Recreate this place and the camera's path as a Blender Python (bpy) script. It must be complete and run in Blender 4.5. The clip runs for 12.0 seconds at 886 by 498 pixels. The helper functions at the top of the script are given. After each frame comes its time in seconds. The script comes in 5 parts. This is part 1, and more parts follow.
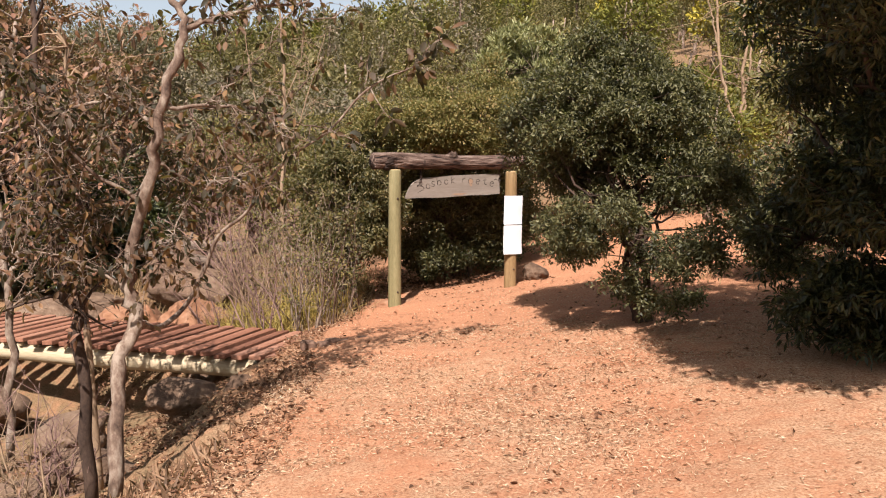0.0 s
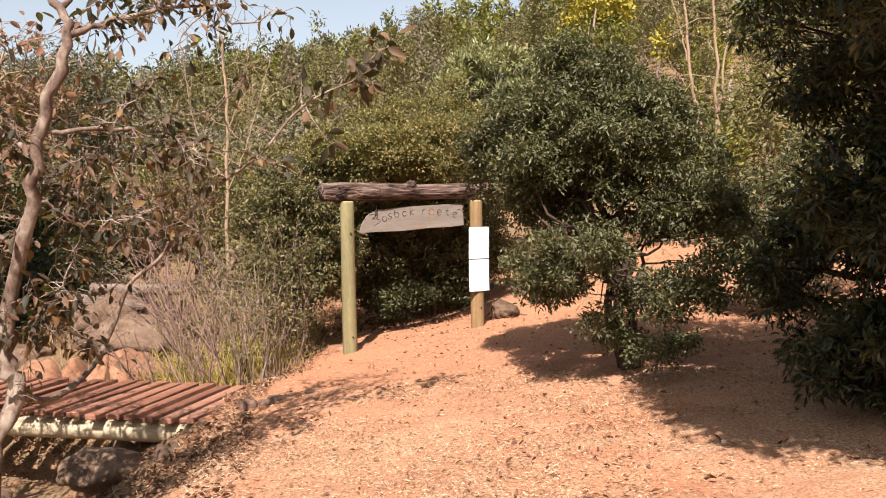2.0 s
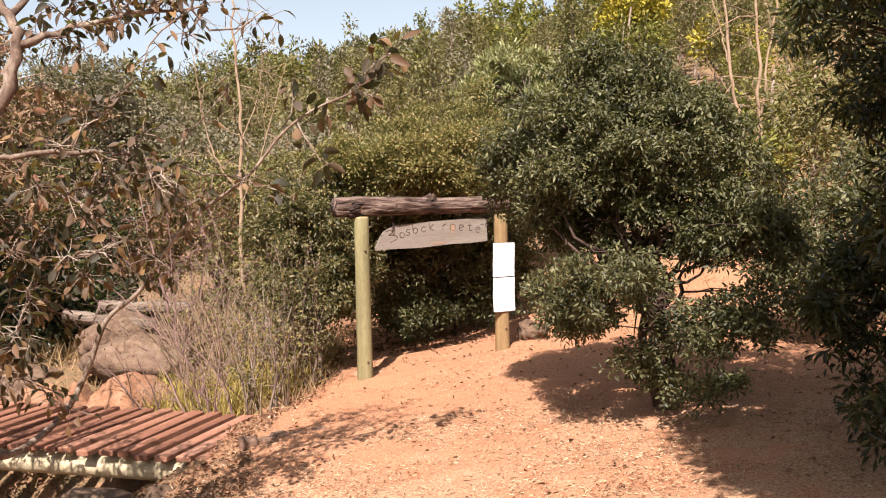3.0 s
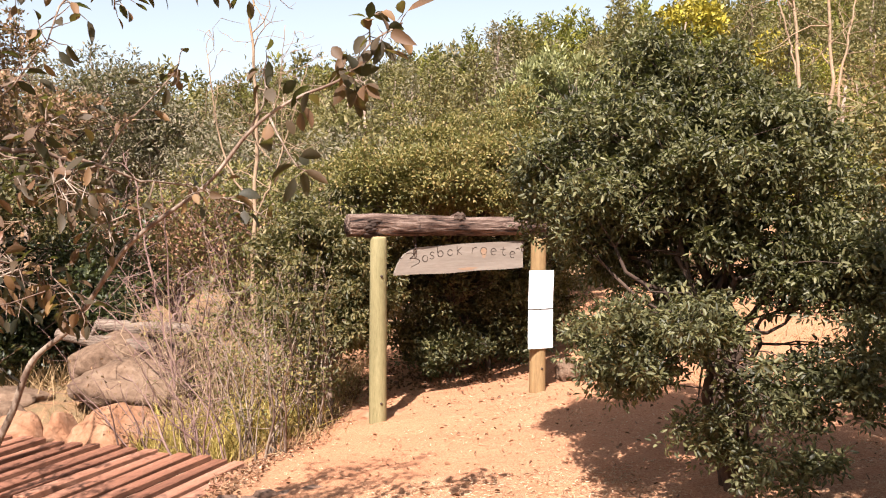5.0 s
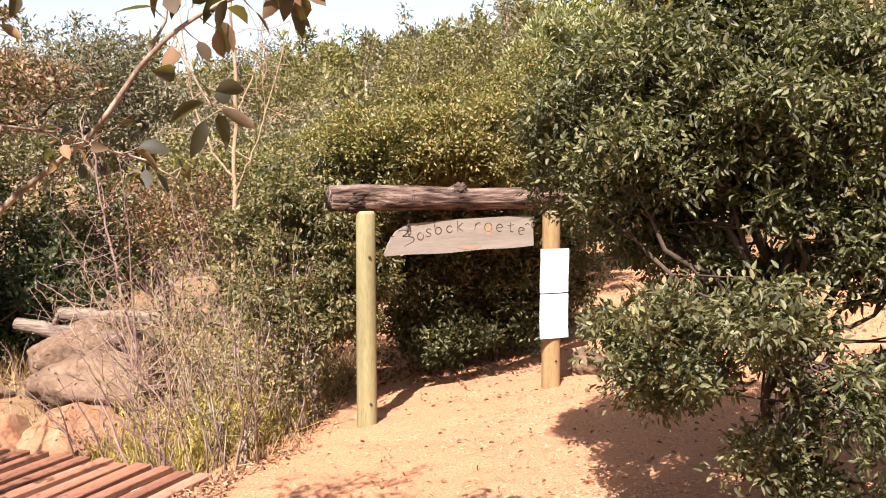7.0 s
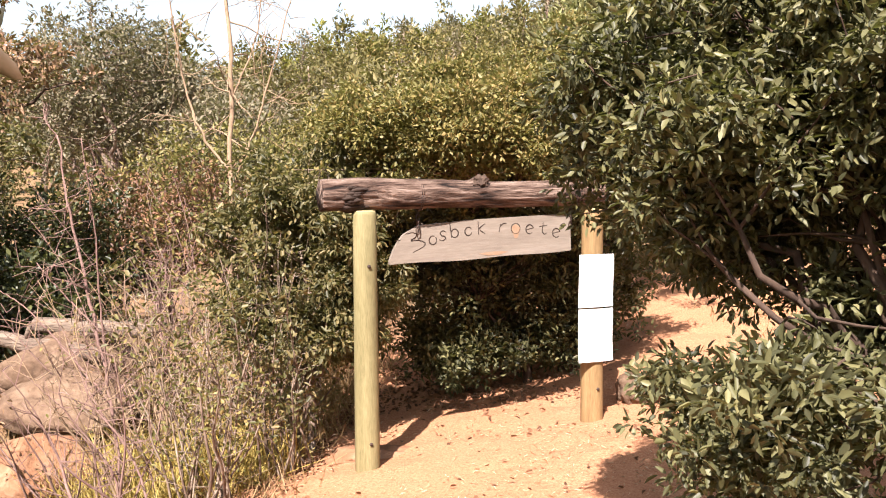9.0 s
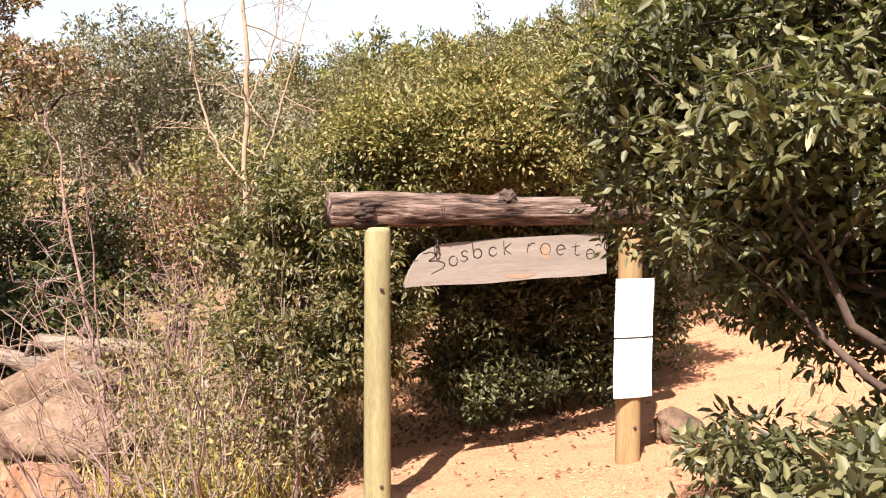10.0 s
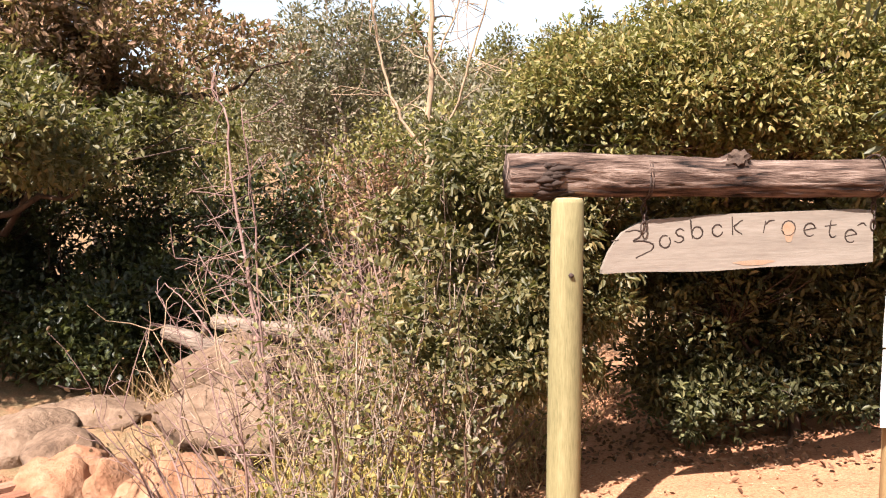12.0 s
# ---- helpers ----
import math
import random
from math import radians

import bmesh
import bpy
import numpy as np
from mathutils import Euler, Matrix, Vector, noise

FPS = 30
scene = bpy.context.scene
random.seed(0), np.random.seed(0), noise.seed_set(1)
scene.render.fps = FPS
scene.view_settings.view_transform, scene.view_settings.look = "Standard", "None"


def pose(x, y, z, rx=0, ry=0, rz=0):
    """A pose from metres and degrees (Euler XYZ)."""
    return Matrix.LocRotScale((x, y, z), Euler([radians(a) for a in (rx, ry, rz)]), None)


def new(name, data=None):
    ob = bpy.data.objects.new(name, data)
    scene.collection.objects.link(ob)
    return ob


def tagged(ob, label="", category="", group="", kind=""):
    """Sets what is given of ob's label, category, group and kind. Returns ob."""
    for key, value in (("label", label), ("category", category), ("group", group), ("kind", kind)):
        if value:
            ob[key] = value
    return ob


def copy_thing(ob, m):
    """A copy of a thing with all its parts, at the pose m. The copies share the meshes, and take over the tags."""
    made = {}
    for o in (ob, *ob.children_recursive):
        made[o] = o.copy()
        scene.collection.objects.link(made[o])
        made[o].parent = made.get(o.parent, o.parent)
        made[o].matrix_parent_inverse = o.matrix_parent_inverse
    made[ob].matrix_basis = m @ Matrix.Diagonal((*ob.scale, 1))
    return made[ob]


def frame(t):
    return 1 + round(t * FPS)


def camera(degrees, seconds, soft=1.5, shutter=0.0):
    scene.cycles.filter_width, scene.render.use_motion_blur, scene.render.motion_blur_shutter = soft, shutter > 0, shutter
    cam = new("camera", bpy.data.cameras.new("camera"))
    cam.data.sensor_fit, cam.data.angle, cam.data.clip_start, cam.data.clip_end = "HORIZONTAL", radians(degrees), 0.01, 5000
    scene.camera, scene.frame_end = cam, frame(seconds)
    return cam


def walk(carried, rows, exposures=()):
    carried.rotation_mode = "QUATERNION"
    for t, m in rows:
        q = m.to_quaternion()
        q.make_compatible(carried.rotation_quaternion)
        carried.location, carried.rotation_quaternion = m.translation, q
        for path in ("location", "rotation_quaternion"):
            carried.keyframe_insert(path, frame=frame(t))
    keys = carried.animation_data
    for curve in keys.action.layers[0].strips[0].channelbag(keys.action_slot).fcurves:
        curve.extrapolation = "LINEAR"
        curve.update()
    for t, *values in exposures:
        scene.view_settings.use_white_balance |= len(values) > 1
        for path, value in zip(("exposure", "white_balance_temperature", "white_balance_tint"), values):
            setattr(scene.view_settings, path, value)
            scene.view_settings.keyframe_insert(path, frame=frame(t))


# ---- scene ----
cam = camera(53.2, 12.0, 1.1)
METRES, EYE, TILT, LEAN, TURN = 7.0, 1.53, 0.0, 0.0, 0.0
ROWS = [
    (0.0, 0.0, 0.0, 0.0, 0.02, -4.91, -0.29),
    (0.5, 0.0086, 0.0301, -0.0021, 0.93, -3.87, 0.11),
    (1.0, 0.0107, 0.0626, -0.0039, 0.64, -3.26, 0.1),
    (1.5, 0.0086, 0.1048, -0.0015, -0.37, -3.02, 0.65),
    (2.0, 0.0139, 0.1507, 0.0007, -2.17, -2.99, 0.98),
    (2.5, 0.0255, 0.2014, 0.012, -1.36, -2.86, 1.28),
    (4.5, 0.0612, 0.3735, 0.0318, 3.17, -3.21, -0.18),
    (5.0, 0.0577, 0.4175, 0.0258, 2.96, -1.77, -0.33),
    (5.5, 0.057, 0.4522, 0.0223, 0.34, -1.3, -0.17),
    (6.0, 0.0651, 0.494, 0.0208, 1.84, -1.86, -0.05),
    (6.5, 0.0642, 0.5334, 0.0163, 4.15, -2.62, -0.15),
    (7.0, 0.0647, 0.5761, 0.0174, 3.66, -3.12, 0.18),
    (9.0, 0.0774, 0.7581, 0.0223, 6.39, -3.68, 0.41),
    (9.5, 0.0798, 0.7944, 0.0258, 7.68, -3.77, 0.36),
    (10.0, 0.0799, 0.8393, 0.0251, 8.68, -2.87, -0.25),
    (10.5, 0.079, 0.8735, 0.0244, 7.44, -1.87, -0.3),
    (11.0, 0.0774, 0.9171, 0.0217, 10.82, -1.59, -0.09),
    (11.5, 0.0679, 0.9507, 0.0137, 16.3, -2.43, -0.35),
    (12.0, 0.0598, 0.9832, 0.0102, 22.13, -3.79, -0.36),
]
EXPOSURES = [(0.0, 0.96), (1.0, 1.03), (2.5, 1.24), (4.5, 1.5), (5.5, 1.66), (7.0, 1.75), (9.0, 1.81), (10.5, 1.84), (12.0, 1.87)]
walk(cam, [(t, pose(0, 0, EYE, TILT, LEAN, TURN) @ pose(METRES * x, METRES * y, METRES * z, 90 + pitch, roll, yaw)) for t, x, y, z, yaw, pitch, roll in ROWS], EXPOSURES)

# ---- world, sun and exposure ----
SUN_WAY = Vector((0.17, 0.93, -1.06)).normalized()
world = bpy.data.worlds.new("sky")
scene.world = world
world.use_nodes = True
wn = world.node_tree.nodes
sky = wn.new("ShaderNodeTexSky")
sky.sky_type = "NISHITA"
sky.sun_disc = False
sky.sun_elevation = math.asin(-SUN_WAY.z)
sky.sun_rotation = math.atan2(-SUN_WAY.x, -SUN_WAY.y)
sky.dust_density = 1.5
haze = wn.new("ShaderNodeHueSaturation")
haze.inputs["Saturation"].default_value, haze.inputs["Value"].default_value = 0.5, 1.2
world.node_tree.links.new(sky.outputs[0], haze.inputs["Color"])
world.node_tree.links.new(haze.outputs[0], wn["Background"].inputs[0])
wn["Background"].inputs[1].default_value = 0.06
sun_data = bpy.data.lights.new("sun", "SUN")
sun_data.energy = 5.0
sun_data.angle = radians(0.5)
sun_data.color = (1.0, 0.915, 0.87)
sun = new("sun", sun_data)
sun.rotation_euler = SUN_WAY.to_track_quat("-Z", "Y").to_euler()
sun.location = (-8, -18, 32)

# ---- materials ----


TONE = 0.78  # how bright all surfaces are taken to be


def ramp(nt, fac, stops, tone=TONE):
    node = nt.nodes.new("ShaderNodeValToRGB")
    els = node.color_ramp.elements
    while len(els) < len(stops):
        els.new(0.5)
    for e, (p, c) in zip(els, stops):
        e.position, e.color = p, (*(q * tone for q in c), 1)
    nt.links.new(fac, node.inputs[0])
    return node.outputs[0]


def noise_tex(nt, scale, detail=4.0, stretch=None, rough=0.55):
    tc = nt.nodes.new("ShaderNodeTexCoord")
    n = nt.nodes.new("ShaderNodeTexNoise")
    n.inputs["Scale"].default_value, n.inputs["Detail"].default_value, n.inputs["Roughness"].default_value = scale, detail, rough
    vec = tc.outputs["Object"]
    if stretch:
        m = nt.nodes.new("ShaderNodeMapping")
        m.inputs["Scale"].default_value = stretch
        nt.links.new(vec, m.inputs[0])
        vec = m.outputs[0]
    nt.links.new(vec, n.inputs["Vector"])
    return n.outputs["Fac"]


def mixed(nt, fac, a, b, how="MIX"):
    m = nt.nodes.new("ShaderNodeMix")
    m.data_type, m.blend_type = "RGBA", how
    for sock, v in ((m.inputs[0], fac), (m.inputs[6], a), (m.inputs[7], b)):
        if isinstance(v, bpy.types.NodeSocket):
            nt.links.new(v, sock)
        elif isinstance(v, tuple):
            sock.default_value = (*v, 1)
        else:
            sock.default_value = v
    return m.outputs[2]


def base_mat(name, roughness, spec=0.3):
    m = bpy.data.materials.new(name)
    m.use_nodes = True
    nt = m.node_tree
    p = nt.nodes["Principled BSDF"]
    p.inputs["Roughness"].default_value = roughness
    p.inputs["Specular IOR Level"].default_value = spec
    return m, nt, p


def relief(nt, p, height, strength, distance=0.02):
    b = nt.nodes.new("ShaderNodeBump")
    b.inputs["Strength"].default_value, b.inputs["Distance"].default_value = strength, distance
    nt.links.new(height, b.inputs["Height"])
    nt.links.new(b.outputs[0], p.inputs["Normal"])


def surface_mat(name, stops, scale=3.0, fine=40.0, roughness=0.8, stretch=None, bump=0.5, distance=0.01, spec=0.25, fine_mix=0.5, by_object=0.0):
    """Two scales of noise over a ramp of colours, with relief."""
    m, nt, p = base_mat(name, roughness, spec)
    big, small = noise_tex(nt, scale, 5, stretch), noise_tex(nt, fine, 6, stretch, 0.65)
    add = nt.nodes.new("ShaderNodeMix")
    add.inputs[0].default_value = fine_mix
    nt.links.new(big, add.inputs[2])
    nt.links.new(small, add.inputs[3])
    fac = add.outputs[0]
    if by_object:
        info = nt.nodes.new("ShaderNodeObjectInfo")
        ma = nt.nodes.new("ShaderNodeMath")
        ma.operation = "MULTIPLY_ADD"
        nt.links.new(info.outputs["Random"], ma.inputs[0])
        ma.inputs[1].default_value = by_object
        mb = nt.nodes.new("ShaderNodeMath")
        mb.operation = "SUBTRACT"
        nt.links.new(fac, mb.inputs[0])
        mb.inputs[1].default_value = by_object / 2
        nt.links.new(mb.outputs[0], ma.inputs[2])
        fac = ma.outputs[0]
    nt.links.new(ramp(nt, fac, stops), p.inputs["Base Color"])
    relief(nt, p, add.outputs[0], bump, distance)
    return m


def leaf_mat(name, stops, roughness=0.4, spec=0.5, through_light=0.25, patch=0.6):
    """Leaves: colour by leaf and by patches of the crown, light shining through."""
    m, nt, p = base_mat(name, roughness, spec)
    geo = nt.nodes.new("ShaderNodeNewGeometry")
    big = noise_tex(nt, patch, 2)
    add = nt.nodes.new("ShaderNodeMix")
    add.inputs[0].default_value = 0.45
    nt.links.new(geo.outputs["Random Per Island"], add.inputs[2])
    nt.links.new(big, add.inputs[3])
    col = ramp(nt, add.outputs[0], stops)
    nt.links.new(col, p.inputs["Base Color"])
    tr = nt.nodes.new("ShaderNodeBsdfTranslucent")
    nt.links.new(mixed(nt, 0.5, col, (0.27, 0.30, 0.04), "MIX"), tr.inputs[0])
    mx = nt.nodes.new("ShaderNodeMixShader")
    mx.inputs[0].default_value = through_light
    nt.links.new(p.outputs[0], mx.inputs[1])
    nt.links.new(tr.outputs[0], mx.inputs[2])
    nt.links.new(mx.outputs[0], nt.nodes["Material Output"].inputs[0])
    return m


def ground_mat():
    m, nt, p = base_mat("earth_and_litter", 0.95, 0.1)
    patch, mid, fine = noise_tex(nt, 0.55, 4), noise_tex(nt, 5.0, 6, None, 0.7), noise_tex(nt, 60.0, 6, None, 0.75)
    earth = ramp(nt, fine, [(0.28, (0.26, 0.10, 0.055)), (0.5, (0.52, 0.24, 0.13)), (0.72, (0.62, 0.33, 0.195))])
    straw = ramp(nt, fine, [(0.33, (0.16, 0.07, 0.04)), (0.48, (0.50, 0.28, 0.16)), (0.66, (0.74, 0.50, 0.33))])
    # little straw lies where the path is trodden bare before the gate
    place = nt.nodes.new("ShaderNodeSeparateXYZ")
    nt.links.new(nt.nodes.new("ShaderNodeTexCoord").outputs["Object"], place.inputs[0])
    bare = nt.nodes.new("ShaderNodeMapRange")
    for k, v in zip((1, 2, 3, 4), (7.2, 9.6, 1.0, 0.2)):
        bare.inputs[k].default_value = v
    nt.links.new(place.outputs[1], bare.inputs[0])
    strewn = nt.nodes.new("ShaderNodeMath")
    strewn.operation = "MULTIPLY"
    nt.links.new(ramp(nt, mixed(nt, 0.5, patch, mid), [(0.42, (0, 0, 0)), (0.58, (1, 1, 1))], 1.0), strewn.inputs[0])
    nt.links.new(bare.outputs[0], strewn.inputs[1])
    near = mixed(nt, strewn.outputs[0], earth, straw)
    far = ramp(nt, fine, [(0.3, (0.10, 0.075, 0.04)), (0.5, (0.21, 0.145, 0.08)), (0.7, (0.32, 0.22, 0.12))])
    # the trodden earth gives way to dry grass and leaf mould away from the path
    tc = nt.nodes.new("ShaderNodeTexCoord")
    sep = nt.nodes.new("ShaderNodeSeparateXYZ")
    nt.links.new(tc.outputs["Object"], sep.inputs[0])
    ma = nt.nodes.new("ShaderNodeMapRange")
    ma.inputs[1].default_value, ma.inputs[2].default_value = -1.1, -2.2
    nt.links.new(sep.outputs[0], ma.inputs[0])
    mb = nt.nodes.new("ShaderNodeMapRange")
    mb.inputs[1].default_value, mb.inputs[2].default_value = 15.0, 20.0
    nt.links.new(sep.outputs[1], mb.inputs[0])
    mx = nt.nodes.new("ShaderNodeMath")
    mx.operation = "MAXIMUM"
    nt.links.new(ma.outputs[0], mx.inputs[0])
    nt.links.new(mb.outputs[0], mx.inputs[1])
    mn = nt.nodes.new("ShaderNodeMath")
    mn.operation = "MULTIPLY"
    nt.links.new(mx.outputs[0], mn.inputs[0])
    nt.links.new(ramp(nt, mid, [(0.3, (0.45, 0.45, 0.45)), (0.6, (1, 1, 1))], 1.0), mn.inputs[1])
    nt.links.new(mixed(nt, mn.outputs[0], near, far), p.inputs["Base Color"])
    relief(nt, p, mixed(nt, 0.5, mid, fine), 0.8, 0.03)
    return m


MAT_GROUND = ground_mat()
MAT_POST = surface_mat("treated_pole", [(0.3, (0.125, 0.105, 0.048)), (0.5, (0.25, 0.212, 0.102)), (0.7, (0.37, 0.31, 0.165))], 2.2, 30, 0.7, (6, 6, 0.5), 0.4, 0.008)
MAT_POST_WARM = surface_mat("treated_pole_warm", [(0.3, (0.16, 0.095, 0.045)), (0.5, (0.29, 0.185, 0.085)), (0.7, (0.40, 0.27, 0.135))], 4, 30, 0.7, (6, 6, 0.5), 0.35, 0.006)
MAT_END = surface_mat("pole_end", [(0.3, (0.36, 0.22, 0.10)), (0.7, (0.60, 0.45, 0.24))], 12, 60, 0.8)
MAT_LOG = surface_mat("weathered_log", [(0.39, (0.010, 0.006, 0.005)), (0.47, (0.11, 0.065, 0.048)), (0.57, (0.27, 0.185, 0.145)), (0.72, (0.46, 0.35, 0.30))], 3.5, 8, 0.85, (0.7, 6, 6), 1.0, 0.06)
MAT_BOARD = surface_mat("grey_board", [(0.25, (0.17, 0.135, 0.11)), (0.5, (0.26, 0.212, 0.172)), (0.75, (0.35, 0.295, 0.245))], 2.0, 12, 0.8, (0.8, 5, 7), 0.5, 0.008)
MAT_CARVED = surface_mat("carved_groove", [(0.3, (0.02, 0.012, 0.009)), (0.7, (0.07, 0.045, 0.035))], 20, 80, 0.9)
MAT_STAIN = surface_mat("orange_stain", [(0.3, (0.32, 0.185, 0.11)), (0.7, (0.36, 0.255, 0.18))], 20, 60, 0.85)
MAT_PAPER = surface_mat("white_paper", [(0.3, (0.80, 0.80, 0.80)), (0.7, (0.86, 0.86, 0.87))], 3, 20, 0.5, None, 0.1, 0.002)
MAT_IRON = surface_mat("rusty_iron", [(0.3, (0.03, 0.02, 0.018)), (0.7, (0.10, 0.06, 0.045))], 20, 80, 0.7)
MAT_PLANK = surface_mat("red_brown_plank", [(0.28, (0.14, 0.055, 0.033)), (0.5, (0.33, 0.145, 0.088)), (0.72, (0.50, 0.27, 0.18))], 3, 22, 0.8, (7, 0.8, 7), 0.6, 0.008, by_object=0.25)
MAT_BEAM = surface_mat("peeled_pole", [(0.3, (0.34, 0.25, 0.15)), (0.5, (0.58, 0.46, 0.30)), (0.7, (0.70, 0.59, 0.42))], 3, 18, 0.7, (0.6, 8, 8), 0.4, 0.01)
MAT_SLEEPER = surface_mat("old_sleeper", [(0.3, (0.09, 0.05, 0.035)), (0.5, (0.22, 0.13, 0.09)), (0.7, (0.34, 0.22, 0.15))], 3, 24, 0.9, None, 0.6, 0.01)
MAT_ROCK = surface_mat("brown_boulder", [(0.30, (0.055, 0.034, 0.022)), (0.43, (0.145, 0.088, 0.056)), (0.56, (0.23, 0.148, 0.098)), (0.75, (0.33, 0.235, 0.165))], 2.6, 14, 0.9, None, 1.0, 0.06, by_object=0.15)
MAT_ROCK_RED = surface_mat("orange_rock", [(0.3, (0.20, 0.085, 0.045)), (0.47, (0.34, 0.165, 0.09)), (0.7, (0.46, 0.28, 0.18))], 3.0, 14, 0.9, None, 1.0, 0.06)
MAT_DEADLOG = surface_mat("bleached_log", [(0.32, (0.05, 0.034, 0.025)), (0.48, (0.20, 0.145, 0.11)), (0.7, (0.36, 0.28, 0.22))], 2.5, 10, 0.85, (0.6, 7, 7), 1.0, 0.03)
MAT_BARK = surface_mat("grey_brown_bark", [(0.34, (0.05, 0.030, 0.022)), (0.47, (0.19, 0.125, 0.09)), (0.57, (0.36, 0.28, 0.215)), (0.75, (0.54, 0.46, 0.38))], 6, 22, 0.85, (1, 1, 0.6), 0.8, 0.012)
MAT_BARK_DARK = surface_mat("dark_bark", [(0.3, (0.035, 0.022, 0.018)), (0.6, (0.11, 0.07, 0.05)), (0.8, (0.18, 0.12, 0.09))], 5, 40, 0.9, (1, 1, 0.5), 0.7, 0.01)
MAT_BARK_PALE = surface_mat("pale_dry_stem", [(0.3, (0.20, 0.125, 0.08)), (0.55, (0.38, 0.26, 0.165)), (0.75, (0.50, 0.385, 0.27))], 5, 40, 0.85, (1, 1, 0.5), 0.5, 0.006)
MAT_TWIG_RED = surface_mat("red_grey_twig", [(0.3, (0.14, 0.07, 0.06)), (0.6, (0.30, 0.19, 0.16)), (0.8, (0.42, 0.31, 0.27))], 5, 40, 0.85)
LEAF_DARK = leaf_mat("dark_glossy_leaf", [(0.2, (0.034, 0.034, 0.017)), (0.45, (0.092, 0.090, 0.04)), (0.7, (0.17, 0.16, 0.07)), (0.95, (0.34, 0.30, 0.14))], 0.5, 0.32, 0.2, 1.6)
LEAF_MID = leaf_mat("green_leaf", [(0.2, (0.052, 0.050, 0.020)), (0.45, (0.130, 0.115, 0.046)), (0.7, (0.218, 0.172, 0.072)), (0.92, (0.374, 0.259, 0.110))], 0.5, 0.35, 0.24)
LEAF_OLIVE = leaf_mat("olive_autumn_leaf", [(0.15, (0.075, 0.076, 0.026)), (0.4, (0.175, 0.160, 0.05)), (0.65, (0.29, 0.235, 0.08)), (0.9, (0.44, 0.285, 0.12))], 0.5, 0.3, 0.26)
LEAF_THICKET = leaf_mat("yellow_green_thicket_leaf", [(0.15, (0.065, 0.068, 0.024)), (0.4, (0.155, 0.145, 0.045)), (0.65, (0.28, 0.225, 0.075)), (0.9, (0.43, 0.28, 0.12))], 0.5, 0.3, 0.28)
# this leaf colour is darkened to carry shade that the lighting leaves too bright
LEAF_FEATHER_SHADED = leaf_mat("feathery_shade_darkened_leaf", [(0.2, (0.014, 0.018, 0.008)), (0.55, (0.042, 0.05, 0.017)), (0.9, (0.15, 0.15, 0.05))], 0.45, 0.4, 0.14, 1.2)
LEAF_PALE = leaf_mat("pale_green_leaf", [(0.2, (0.13, 0.14, 0.055)), (0.5, (0.27, 0.27, 0.11)), (0.85, (0.46, 0.44, 0.2))], 0.45, 0.4, 0.25)
LEAF_BROWN = leaf_mat("brown_dry_leaf", [(0.15, (0.06, 0.036, 0.024)), (0.4, (0.19, 0.09, 0.055)), (0.65, (0.34, 0.165, 0.10)), (0.92, (0.50, 0.30, 0.16))], 0.5, 0.4, 0.25, 2.0)
LEAF_LARGE = leaf_mat("large_green_and_brown_leaf", [(0.2, (0.026, 0.026, 0.016)), (0.45, (0.068, 0.048, 0.028)), (0.68, (0.165, 0.085, 0.046)), (0.93, (0.40, 0.24, 0.09))], 0.6, 0.3, 0.25, 3.0)
LEAF_RUST = leaf_mat("rusty_autumn_leaf", [(0.2, (0.11, 0.065, 0.04)), (0.5, (0.29, 0.16, 0.095)), (0.8, (0.46, 0.29, 0.175))], 0.6, 0.3, 0.25)
LEAF_YELLOW = leaf_mat("yellow_green_leaf", [(0.2, (0.20, 0.17, 0.02)), (0.5, (0.40, 0.32, 0.035)), (0.85, (0.56, 0.45, 0.07))], 0.5, 0.3, 0.12)
LEAF_HILL = leaf_mat("hill_tree_leaf", [(0.2, (0.085, 0.078, 0.032)), (0.5, (0.18, 0.155, 0.06)), (0.85, (0.30, 0.24, 0.10))], 0.6, 0.3, 0.2, 0.3)
LEAF_HILL_GREEN = leaf_mat("hill_green_leaf", [(0.2, (0.085, 0.092, 0.018)), (0.5, (0.20, 0.195, 0.032)), (0.85, (0.33, 0.29, 0.06))], 0.6, 0.3, 0.25, 0.3)
LEAF_HILL_GREY = leaf_mat("hill_grey_green_leaf", [(0.2, (0.105, 0.095, 0.06)), (0.5, (0.215, 0.185, 0.115)), (0.85, (0.34, 0.27, 0.18))], 0.6, 0.3, 0.2, 0.3)
GRASS_DRY = leaf_mat("dry_grass", [(0.15, (0.229, 0.134, 0.066)), (0.5, (0.437, 0.277, 0.143)), (0.85, (0.603, 0.420, 0.242))], 0.7, 0.2, 0.3, 1.5)
GRASS_YELLOW = leaf_mat("yellow_green_grass", [(0.15, (0.354, 0.258, 0.066)), (0.5, (0.541, 0.401, 0.110)), (0.85, (0.666, 0.516, 0.198))], 0.6, 0.2, 0.1, 2)
LITTER = leaf_mat("brown_leaf_litter", [(0.15, (0.09, 0.045, 0.028)), (0.45, (0.21, 0.105, 0.06)), (0.75, (0.34, 0.18, 0.10)), (0.95, (0.46, 0.28, 0.16))], 0.7, 0.2, 0.05, 2.0)
STRAW = leaf_mat("straw_litter", [(0.1, (0.20, 0.09, 0.055)), (0.3, (0.50, 0.29, 0.17)), (0.65, (0.72, 0.51, 0.33)), (0.9, (0.88, 0.72, 0.54))], 0.75, 0.2, 0.05, 1.2)

# ---- mesh helpers ----
RNG = np.random.default_rng(7)


